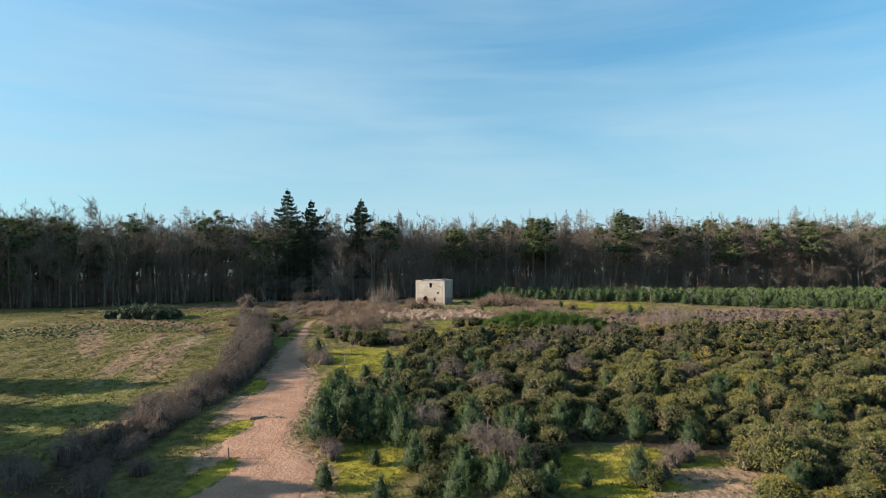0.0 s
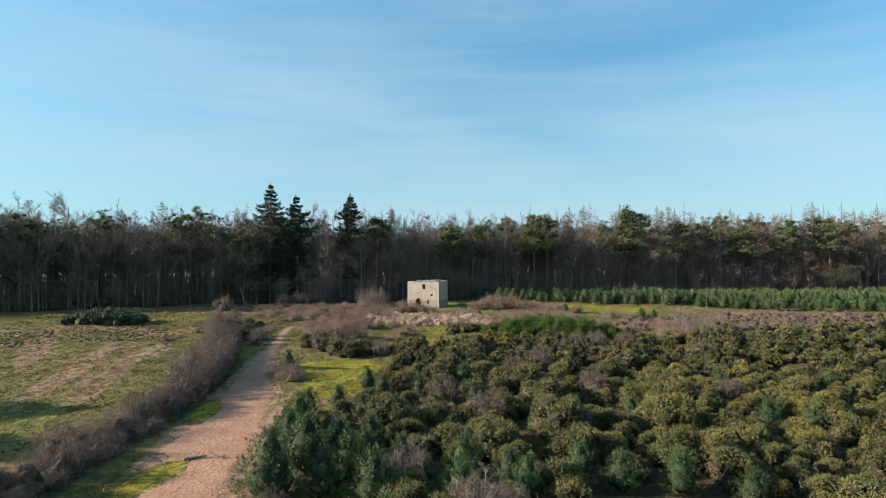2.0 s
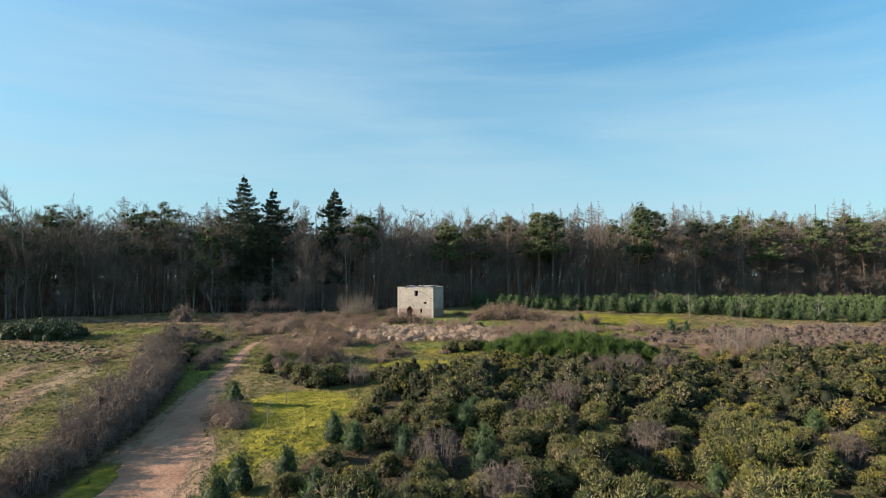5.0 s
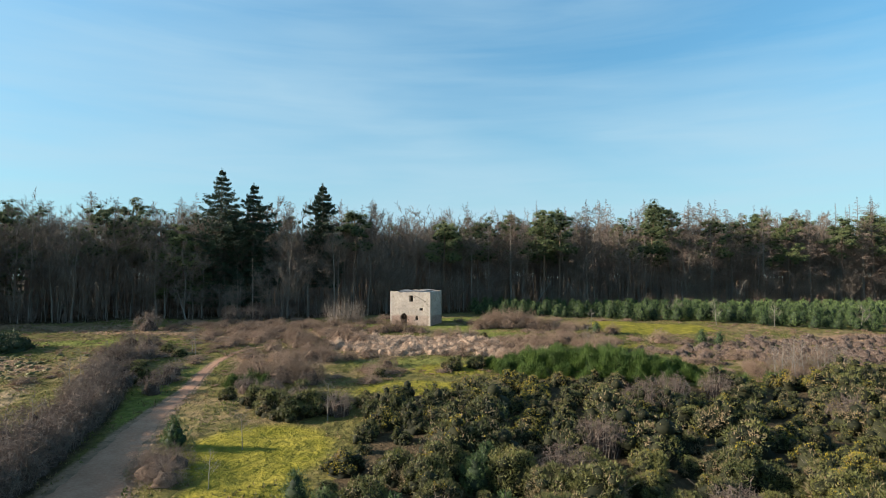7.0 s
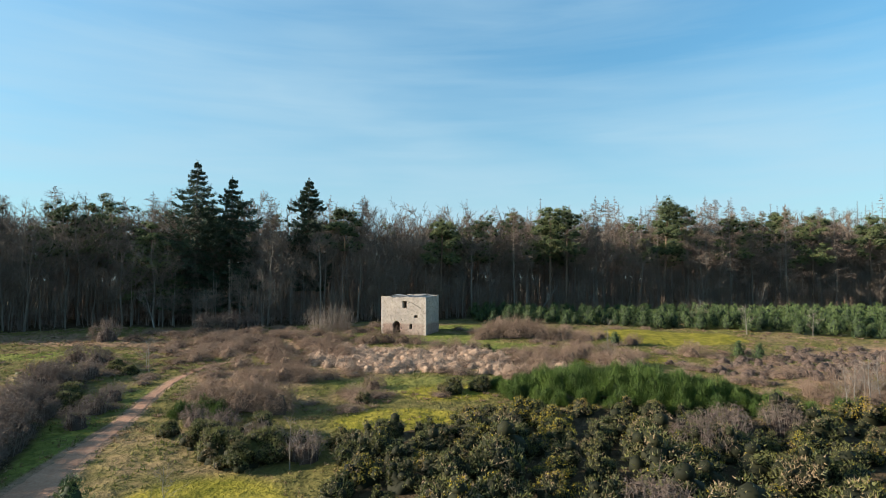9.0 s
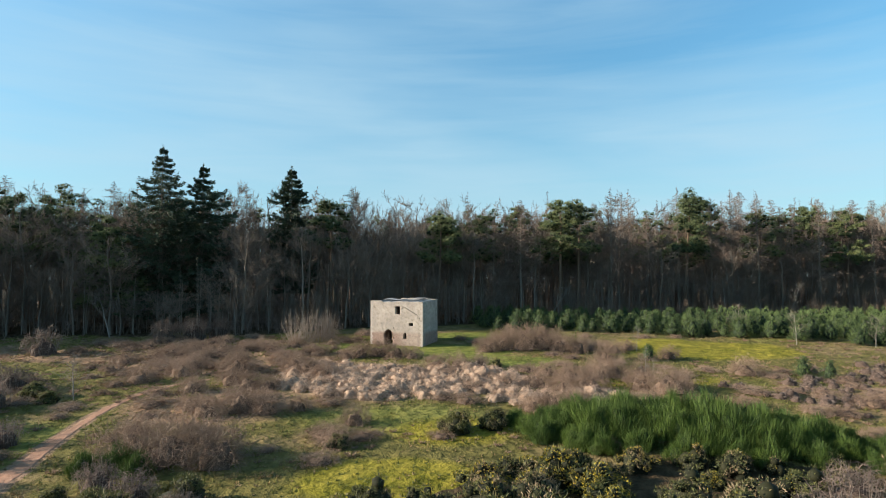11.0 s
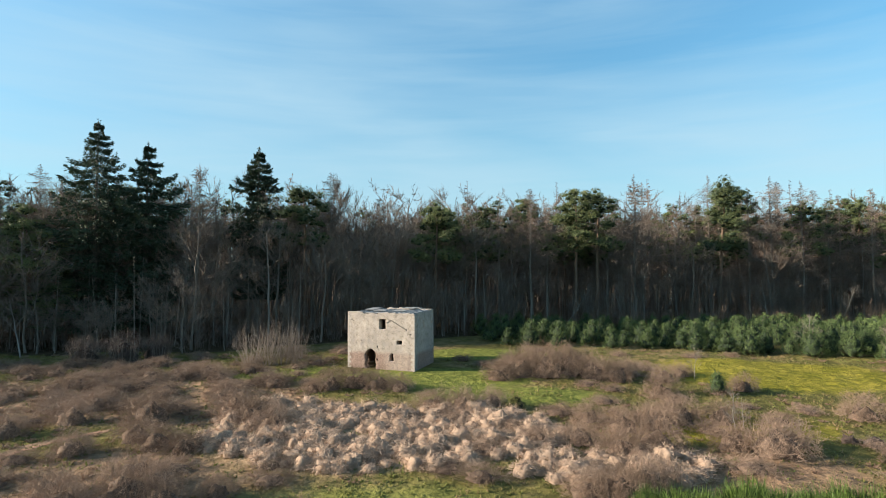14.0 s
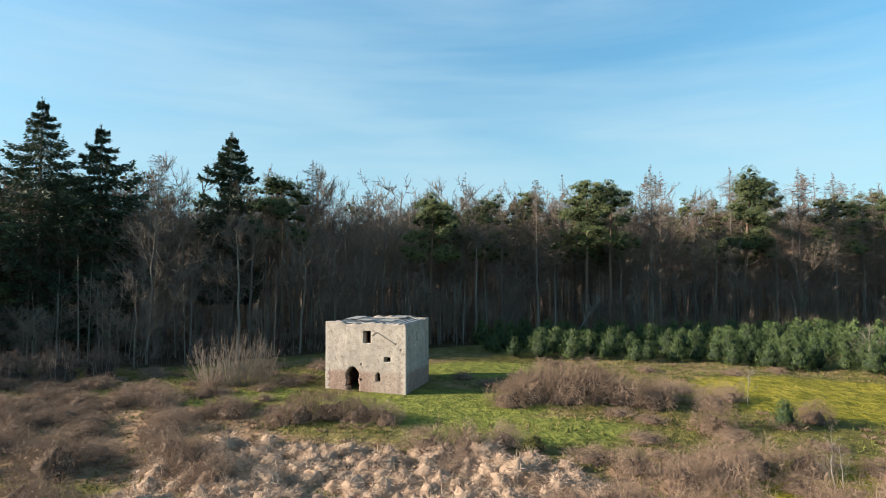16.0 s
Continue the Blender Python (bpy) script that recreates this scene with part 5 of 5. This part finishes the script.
for k in range(5):
    leaves, inner_faces, (c, d, r2) = gorse_shape(660 + k, BUSH_TALL, BUSH_WIDE, 24, 64, 0.23, 0.076, 1)
    shapes.append(leaves)
    blooms.append(bloom_shape(c, d, r2, (0.0, 0.01, 0.03, 0.12, 0.55)[k], BUSH_TALL, 0.075))
sz = np.clip(0.82 + 0.26 * wave(rest[:, 0], rest[:, 1], 8, 61) + rng.normal(0, 0.2, len(rest)), 0.35, 1.35) * low
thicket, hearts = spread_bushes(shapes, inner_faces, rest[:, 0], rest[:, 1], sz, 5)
stuff("gorse_thicket", thicket, GORSE, "close thicket of olive green gorse", "gorse", GORSE_CORE_SHADE, hearts)
stuff("gorse_blossom", spread(blooms, rest[:, 0], rest[:, 1], sz, np.random.default_rng(5)), GORSE_BLOOM, "yellow blossom on the gorse thicket", "gorse")
gorse.clear()

# ---- plantation of young pines before the wood ----
PLANTATION = [(4, 176), (13, 169.5), (22, 166), (31, 163.5), (45, 157), (60, 149), (88, 138), (120, 130), (160, 150), (160, 192), (100, 195), (60, 193), (30, 190), (4, 183)]
rows = scatter(620, lambda X, Y: inside(X, Y, PLANTATION), 10, 150, 128, 195, 2.0, rng, [p[:2] for p in set_pines])
rows = rows[np.argsort(rows[:, 1] + 0.50 * rows[:, 0])]
for i, (x, y) in enumerate(rows[:215]):
    young.plant(i, x, y, rng.uniform(0, 360), rng.uniform(0.62, 1.08) * np.interp(x, [50, 90], [1.0, 0.82]))
rest = rows[215:]
made = [young_pine_shape(690 + k, 3.2, 56, 8, 0.31, 0.11) for k in range(4)]
inner_faces = made[0][2]
shapes = [join(q[0], q[1]) for q in made]
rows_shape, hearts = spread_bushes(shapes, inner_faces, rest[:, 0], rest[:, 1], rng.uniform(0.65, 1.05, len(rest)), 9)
stuff("young_pine_rows", rows_shape, YOUNG_PINE, "close rows of young green pines", "plantation", YOUNG_CORE_SHADE, hearts)
young.clear()


# ---- bare hedge, brambles, broom, coppice ----
def scrub_stock(name, label, category, group, wood_mat, fine_mat, shapes, mat_size=None):
    """mat_size: radius and height of the solid matted core added inside each bush to block light."""
    models = []
    for k, (a, b) in enumerate(shapes):
        crown = None if mat_size else mesh_of(name + "_crown", *b, fine_mat)
        if mat_size == "own":
            crown = mesh_of(name + "_crown", *b, fine_mat, BRAMBLE_SHADE, 108)
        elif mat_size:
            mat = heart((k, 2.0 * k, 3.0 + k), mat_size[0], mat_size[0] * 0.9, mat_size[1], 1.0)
            crown = mesh_of(name + "_crown", *join(mat, b), fine_mat, MATTED_SHADE, 108)
        models.append(kind_of(name, label, category, group, [("wood", mesh_of(name + "_wood", *a, wood_mat)), ("crown", crown)]))
    return Stock(models)


hedge = scrub_stock("thorn_bush", "leafless purplish brown thorn bush of the hedge", "bush", "hedge beside the track", BARK, SCRUB,
                    [scrub_shape(700 + k, 2.7, 2.0, 64, 22, 0.018, 0.4, 0.6, 0.024, 0.95) for k in range(5)], (1.25, 1.5))
hedge_low = scrub_stock("bramble_bush", "dark purplish bramble mound of the hedge", "bush", "hedge beside the track", SCRUB, SCRUB,
                        [bramble_shape(710 + k, 1.9, 1.9) for k in range(4)], "own")
bramble = scrub_stock("bramble_bush", "low mound of bare reddish brown bramble", "bush", "brambles round the lodge", BRAMBLE, BRAMBLE,
                      [bramble_shape(720 + k, 1.45, 1.75) for k in range(5)], "own")
along = np.concatenate([[0], np.cumsum(np.hypot(*np.diff(HEDGE_LINE, axis=0).T))])
for i, s in enumerate(np.arange(6, along[-1], 0.9)):
    x, y = np.interp(s, along, HEDGE_LINE[:, 0]), np.interp(s, along, HEDGE_LINE[:, 1])
    (hedge if y > 73 + rng.normal(0, 4) or i % 5 == 0 else hedge_low).plant(i, x - (i % 2) * 2.2 + 1.1 + rng.normal(0, 0.5), y + rng.normal(0, 0.5), rng.uniform(0, 360), max(0.3, 0.85 + 0.25 * wave(x, y, 6, 71) + rng.normal(0, 0.24)) * np.interp(y, [44, 54, 66, 80, 96, 110], [0.55, 0.78, 0.92, 1.10, 0.95, 0.80]), 1.1)
for i, (x, y, s) in enumerate(((-28.2, 104, 0.8), (-28.8, 108, 0.75), (-29.4, 112, 0.7), (-9.6, 48.8, 0.55), (-8.8, 47.2, 0.5), (-29.5, 46.5, 0.8), (-28, 50.5, 0.7), (-32, 44, 0.7), (-26.5, 47.5, 0.45), (-25, 52, 0.5), (17.5, 45.5, 0.55), (16.0, 43.4, 0.5), (19, 46.5, 0.6), (-22.5, 44, 0.55),
                               (-24, 40.5, 0.8), (-30, 42, 0.8), (-12.0, 100.0, 0.7), (-15.5, 102, 0.8), (-18.5, 104, 0.7), (-7.8, 96.6, 0.8), (-40, 128, 0.9), (-44, 131, 0.8), (-37, 121, 0.9),
                               (-34, 158, 1.4), (-31, 160, 1.2), (-38, 157, 1.2), (-48.6, 146, 1.3), (5, 66, 1.05), (1, 72, 1.1), (9, 80, 1.1), (13, 86, 1.1), (20, 96, 1.1), (24, 100, 1.0), (29, 101, 1.0), (4.4, 45, 1.15), (3.0, 46.6, 1.05), (5.6, 43.8, 0.95), (-1.5, 52.5, 1.0), (12, 62, 1.0), (30, 72, 1.0), (17, 74, 1.0), (36, 92, 1.0))):
    hedge.plant(i, x, y, 67 * i, s)

for i, y in enumerate(np.arange(77, 103, 1.25)):
    x = np.interp(y, HEDGE_LINE[:, 1], HEDGE_LINE[:, 0]) + 1.3
    hedge.plant(i, x + rng.normal(0, 0.3), y, rng.uniform(0, 360), rng.uniform(0.85, 1.05), 1.1)
for i, (x, y, s) in enumerate(((-18.0, 82.6, 1.0), (-16.6, 81.2, 0.8), (-18.9, 85.0, 0.75), (-17.0, 84.0, 0.8))):
    hedge_low.plant(i, x, y, 83 * i, s)

set_bramble = [(-17.5, 118.5, 1.0), (-15, 119.5, 1.1), (-12.6, 118.8, 0.8), (-19.6, 120.6, 0.8), (-14, 121.6, 0.8), (-10.2, 120, 0.7), (-20, 134, 1.2), (-23, 132.5, 1.1), (-26, 134, 1.0), (-12, 133.5, 1.1), (-10, 131.6, 1.0), (-14, 135.4, 1.1),
               (-27.5, 128.5, 1.2), (-29, 131, 1.0), (39.5, 107.2, 0.8), (41.5, 107.6, 0.85), (43.5, 107.8, 0.85), (45.5, 108.4, 0.8), (47, 109, 0.7), (-5, 116.5, 0.8), (14, 125.5, 1.0), (17, 126.5, 1.1), (12, 127.5, 0.9), (9, 127.2, 0.7), (9, 146.6, 1.1), (11.5, 148, 1.5), (14, 147.5, 1.6), (16.5, 148.5, 1.6), (18.5, 147, 1.4), (20.8, 146, 1.2), (13, 150.5, 1.4), (17, 151, 1.3), (10.5, 150, 1.1), (22.6, 148, 1.0),
               (22.7, 139.8, 1.05), (30.8, 140.6, 0.85), (25.5, 145.5, 0.9), (28, 147, 0.8), (-3, 143.2, 1.0), (-5.2, 144, 1.15), (-7.5, 143.6, 1.05), (-1, 142.4, 0.8), (-9, 143, 0.7),
               (18.7, 131, 1.15), (21, 132.2, 1.1), (16, 130.2, 1.0), (24, 131.5, 0.9), (14, 132.6, 0.8), (12, 119, 1.1), (14, 120.2, 1.0), (10, 119.4, 0.8), (24.1, 124.8, 1.3), (22, 126.2, 1.0), (26, 126.4, 0.9),
               (2, 136.6, 0.9), (4.5, 136, 1.0), (7, 136.8, 0.8), (35.8, 132.3, 1.1), (-6, 111.6, 0.8), (-13, 108, 1.4), (-16, 108.4, 1.6), (-19, 109, 1.4), (-15, 110, 1.3), (-11, 97.8, 1.0),
               (-17, 128, 1.0), (-14.8, 127, 0.8), (-19, 129.5, 0.9), (-22, 127, 0.9)]
for i, (x, y, s) in enumerate(set_bramble):
    if line_gap(np.array(x), np.array(y), TRACK_LINE)[0] > 1.6:
        bramble.plant(i, x, y, 97 * i, s * 1.1, 1.25)


def open_heath(X, Y):
    g = wave(X, Y, 9, 41) + 0.6 * wave(X, Y, 4, 42)
    lawn = np.maximum.reduce([blob(X, Y, 2, 148, 12, 5), blob(X, Y, 38, 148, 12, 8, -10), blob(X, Y, 9, 162, 8, 5), blob(X, Y, -1.5, 105, 6, 4), blob(X, Y, -2, 118, 12, 3.5), blob(X, Y, 9, 140, 8, 3)])
    house = np.hypot(X + 2, Y - 153) < 7.5
    gap, wide_ = line_gap(X, Y, TRACK_LINE)
    return (g > -0.05) & (lawn < 0.45) & ~house & ~inside(X, Y, GORSE_FIELD) & (gap > wide_ * 0.5 + 1.5) & (Y < edge_y(X) - 1) & (Y > 106) & ~inside(X, Y, PLANTATION)


for i, (x, y) in enumerate(scatter(150, open_heath, -46, 46, 108, 165, 2.1, rng, [p[:2] for p in set_bramble])):
    bramble.plant(i, x, y, rng.uniform(0, 360), rng.uniform(0.5, 1.15), rng.uniform(0.45, 0.75))
for i, (x, y) in enumerate(scatter(48, lambda X, Y: (blob(X, Y, -25, 145, 12, 9) > 0.5) | (blob(X, Y, -33, 152, 9, 6) > 0.5), -48, -10, 132, 162, 1.5, rng)):
    bramble.plant(i, x, y, rng.uniform(0, 360), rng.uniform(0.8, 1.35), rng.uniform(0.55, 0.95))

coppice_shapes = [scrub_shape(740 + k, 4.9, 2.7, 70, 8, 0.018, 0.02, 0.28, 0.014, -0.4) for k in range(2)]
coppice = scrub_stock("coppice_shrub", "tall clump of bare upright coppice shoots", "shrub", "coppice by the lodge", COPPICE, COPPICE, coppice_shapes)
for i, (x, y, s) in enumerate(((-18.4, 155.2, 0.95), (-16.6, 155.6, 1.05), (-14.8, 155.4, 1.0), (-13.4, 156.2, 0.85))):
    coppice.plant(i, x, y, 80 * i, s)

broom = Stock([kind_of("broom_bush", "upright bright green broom bush", "bush", "broom on the mound", [("foliage", mesh_of("broom_foliage", *broom_shape(760 + k, 2.25, 1.6), BROOM, BROOM_CORE_SHADE, 108))]) for k in range(4)])
for i, (x, y) in enumerate(scatter(70, lambda X, Y: blob(X, Y, 20.5, 110.2, 14.0, 4.0, -14) > 0.5, 3, 38, 101, 120, 1.5, rng)):
    broom.plant(i, x, y, 61 * i, rng.uniform(0.50, 0.72) + 0.55 * float(blob(x, y, 19.0, 110.6, 11.5, 4.2, -14)) ** 1.6)
for i, (x, y, s) in enumerate(((-18.8, 107.2, 0.9), (-20.6, 106.6, 0.8), (-17.4, 106.4, 0.8), (31, 105.4, 0.8), (34, 105.6, 0.7), (38, 106.6, 0.7))):
    broom.plant(i, x, y, 61 * i, s)
# the dark evergreen clump out in the grass field
clumps = [gorse_shape(780 + k, 2.2, 2.2, 26, 60, 0.24, 0.08) for k in range(2)]
isle = Stock([kind_of("gorse_clump", "low dark green evergreen clump in the grass", "bush", "clump in the field", [("foliage", mesh_of("clump_foliage", *q[0], CLUMP, PINE_CORE_SHADE, q[1]))]) for q in clumps])
for i, x in enumerate(np.arange(-71, -57.5, 0.8)):
    isle.plant(i, x, 126.6 + 1.8 * (i % 2) + rng.normal(0, 0.4), 70 * i, 0.95 + 0.42 * math.sin((x + 71) / 13.5 * math.pi))

# reddish willow shoots behind the gorse and before the wood
willow = scrub_stock("willow_shrub", "slender clump of bare reddish willow shoots", "shrub", "willow shoots", BRAMBLE, BRAMBLE,
                     [scrub_shape(750 + k, 3.6, 1.1, 34, 6, 0.016, 0.03, 0.6, 0.02, -0.8) for k in range(3)])
for i, x in enumerate(np.arange(37.5, 50, 0.95)):
    willow.plant(i, x, 110.5 + 0.25 * (x - 38) + rng.normal(0, 0.6), 70 * i, rng.uniform(0.75, 1.1))
for i, x in enumerate(np.arange(24, 104, 1.35)):
    willow.plant(i, x + rng.normal(0, 0.5), edge_y(x) - 2.5 + rng.normal(0, 1.3), 50 * i, rng.uniform(0.85, 1.5))
dead = Stock([tree_kind("dead_tree", "pale dead leaning tree with bare twisted boughs", "dead trees", bare_tree_shape(830 + k, 8.5, 12, 4, 5, 0.25, (0.7, -0.5)[k], 0.9, 0.03, True), BIRCH_BARK, COPPICE) for k in range(2)])
for i, (x, y, size) in enumerate(((25.0, 187.0, 1.0), (38.5, 192.6, 0.8), (66.0, 194.0, 1.1), (80.0, 195.0, 0.9), (-49.0, 163.0, 1.0))):
    dead.plant(i, x, y, 35 * i, size)
# pale saplings
sapling = Stock([tree_kind("birch_sapling", "thin leafless birch sapling with a pale stem", "birch saplings", bare_tree_shape(800 + k, 4.5, 14, 5, 5, 0.2, 0.01, 0.75, 0.012), BIRCH_BARK, SCRUB) for k in range(4)])
for i, (x, y, s) in enumerate(((23.5, 128.6, 0.8), (24.6, 129.4, 0.6), (28.6, 145.5, 0.75), (-31.8, 124.2, 1.0), (-33, 126, 0.8), (38.1, 106.4, 1.0), (39.3, 107.2, 1.0), (40.6, 106.8, 1.1), (42, 107.6, 1.1), (43.3, 107, 1.0), (44.6, 108, 0.95),
                               (46, 108, 0.9), (47.3, 108.6, 0.9), (41.2, 108.4, 0.9), (-13.7, 87.6, 0.7), (-8.6, 95, 0.8), (-2, 50.8, 0.75), (-0.8, 52, 0.8), (2.4, 46.0, 0.75), (3.4, 46.8, 0.8), (4.6, 45.4, 0.7), (-30.5, 80, 0.9), (-34, 100, 1.0),
                               (-35.6, 104, 1.0), (-31, 90, 0.9), (-13.5, 80.5, 0.6), (60, 116, 0.8), (63, 118, 0.8), (9.5, 60, 0.7), (-1, 64, 0.7), (53, 150, 1.1), (62, 147, 1.0), (75, 143, 1.1), (49, 158, 1.2))):
    sapling.plant(i, x, y, 83 * i, s)
for stock in (hedge, hedge_low, bramble, coppice, willow, broom, isle, sapling):
    stock.clear()

# ---- grasses ----


def mound_shape(seed, n=300):
    """A hummock of dead grass that hangs over on all sides."""
    g = np.random.default_rng(seed)
    p = g.uniform(0, 6.28, 3)
    at, d = dome(n, g, 0.8, 0.7, 0.72, 0.0, 0.8, p)
    way = d * [1.0, 1.0, 0.35] + g.normal(0, 0.4, (n, 3)) + [0, 0, -0.35]
    v, t = sheath(at, d + g.normal(0, 0.3, (n, 3)), way, g.uniform(0.16, 0.40, n), g.uniform(0.018, 0.040, n))
    return join(heart(p, 0.8, 0.7, 0.72, 0.82, 9, 4), (v, t))


straw_places = scatter(420, lambda X, Y: np.maximum.reduce([blob(X, Y, -1.5, 130, 13, 6.5), blob(X, Y, -8, 134, 7, 4), 0.8 * blob(X, Y, 13, 123, 7, 3)])  > 0.5, -28, 24, 112, 142, 0.95, rng)
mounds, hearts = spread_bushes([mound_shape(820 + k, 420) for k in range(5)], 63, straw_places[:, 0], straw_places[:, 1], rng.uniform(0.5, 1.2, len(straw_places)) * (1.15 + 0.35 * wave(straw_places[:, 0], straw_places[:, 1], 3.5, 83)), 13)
stuff("straw_tussocks", mounds, STRAW, "pale dead tussock grass in thick clumps", "grass", THATCH_SHADE, hearts)
brown_places = scatter(1700, lambda X, Y: open_heath(X, Y) | (blob(X, Y, -26, 136, 18, 16) > 0.55) | (blob(X, Y, 65, 125, 28, 8, 8) > 0.5) | (blob(X, Y, -55, 147, 30, 4.5, -12) > 0.5), -85, 95, 106, 166, 0.8, rng)
stuff("dead_bracken", spread([tussock_shape(840 + k, 0.6, 34, 0.09) for k in range(4)], brown_places[:, 0], brown_places[:, 1], rng.uniform(0.35, 0.85, len(brown_places)), rng), BRACKEN, "rusty dead bracken lying in the grass", "bracken")


def tuft_shape(seed):
    g = np.random.default_rng(seed)
    way = g.normal(0, 0.8, (5, 3)) + [0, 0, 0.8]
    return blades(g.normal(0, 0.07, (5, 3)) * [1, 1, 0], way, g.uniform(0.14, 0.3, 5), g.uniform(0.05, 0.11, 5), g, True)


def turf(X, Y):
    gap, wide_ = line_gap(X, Y, TRACK_LINE)
    mown = np.maximum.reduce([blob(X, Y, 2, 147, 11, 5.5), blob(X, Y, 38, 148, 13, 8, -10), blob(X, Y, 9, 162, 8, 5), blob(X, Y, -12.5, 87.5, 5.5, 6.5)])
    return (gap > wide_ * 0.5) & (mown < 0.5) & ~inside(X, Y, GORSE_FIELD) & (np.abs(X) < 0.85 * Y + 6) & (Y < edge_y(X)) & (np.hypot(X + 2, Y - 153) > 6)


X, Y = rng.uniform(-78, 62, 90000), rng.uniform(34, 165, 90000)
ok = turf(X, Y) & (rng.random(90000) < np.clip(0.55 + 0.5 * wave(X, Y, 6, 51), 0.05, 1))
X, Y = X[ok][:42000], Y[ok][:42000]
stuff("grass_tufts", spread([tuft_shape(860 + k) for k in range(5)], X, Y, rng.uniform(0.5, 1.3, len(X)), rng), GRASS, "short tufts of green and withered grass", "grass")

field = scatter(800, lambda X, Y: np.maximum.reduce([blob(X, Y, -72, 110, 26, 7, 25), 0.8 * blob(X, Y, -52, 112, 10, 4, 30)]) + 0.25 * wave(X, Y, 5, 82) > 0.55, -100, -34, 60, 140, 0.9, rng)
low_mounds = [(v * [1, 1, 0.55], t) for v, t in (mound_shape(880 + k, 60) for k in range(4))]
stuff("heather_clumps", spread(low_mounds, field[:, 0], field[:, 1], rng.uniform(0.25, 0.75, len(field)), rng), GORSE, "small dark heather clumps dotted over the grass", "heather")

strip = scatter(330, lambda X, Y: (blob(X, Y, 62, 126, 30, 9, 6) + 0.3 * wave(X, Y, 6, 91) > 0.6) & ~inside(X, Y, GORSE_FIELD) & ~inside(X, Y, PLANTATION), 30, 100, 104, 146, 1.1, rng)
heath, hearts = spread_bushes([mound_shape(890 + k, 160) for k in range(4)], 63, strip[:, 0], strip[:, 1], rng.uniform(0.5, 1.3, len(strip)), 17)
stuff("dead_heather", heath, SCRUB, "dark brown dead heather in low cushions", "heather", MATTED_SHADE, hearts)

# ---- small things by the track ----
post = bmesh.new()
bmesh.ops.create_cone(post, segments=10, radius1=0.07, radius2=0.06, depth=1.1, cap_ends=True)
bmesh.ops.translate(post, verts=post.verts[:], vec=(0, 0, 0.4))
bmesh.ops.bevel(post, geom=[e for e in post.edges if e.verts[0].co.z > 0.9 and e.verts[1].co.z > 0.9], offset=0.015, segments=1, affect="EDGES")
ob = new("wooden_post", bm_mesh("wooden_post", post, WOOD))
ob.matrix_basis = pose(-17.0, 46.9, gz(-17.0, 46.9), 3, -2)
tagged(ob, "short weathered wooden post beside the sandy track", "post")
for x, y, turn, ln in ((-17.9, 57.3, 20, 1.6), (-16.3, 57.6, 160, 1.1)):
    v, t = trunk([(-ln / 2, 0, 0.08), (0, 0.08, 0.12), (ln / 2, -0.03, 0.2)], (0.13, 0.12, 0.07), 8)
    a, b = np.array([[0.1, 0.05, 0.12], [0.3, 0, 0.16], [-0.3, 0, 0.1]]), np.array([[0.3, 0.5, 0.5], [0.75, -0.25, 0.55], [-0.7, -0.3, 0.4]])
    ob = new("fallen_branch", mesh_of("fallen_branch", *join((v, t), rods(a, b, 0.04, 0.015)), WOOD))
    ob.matrix_basis = pose(x, y, gz(x, y), 0, 0, turn)
    tagged(ob, "dead grey branch lying at the track's edge", "branch")
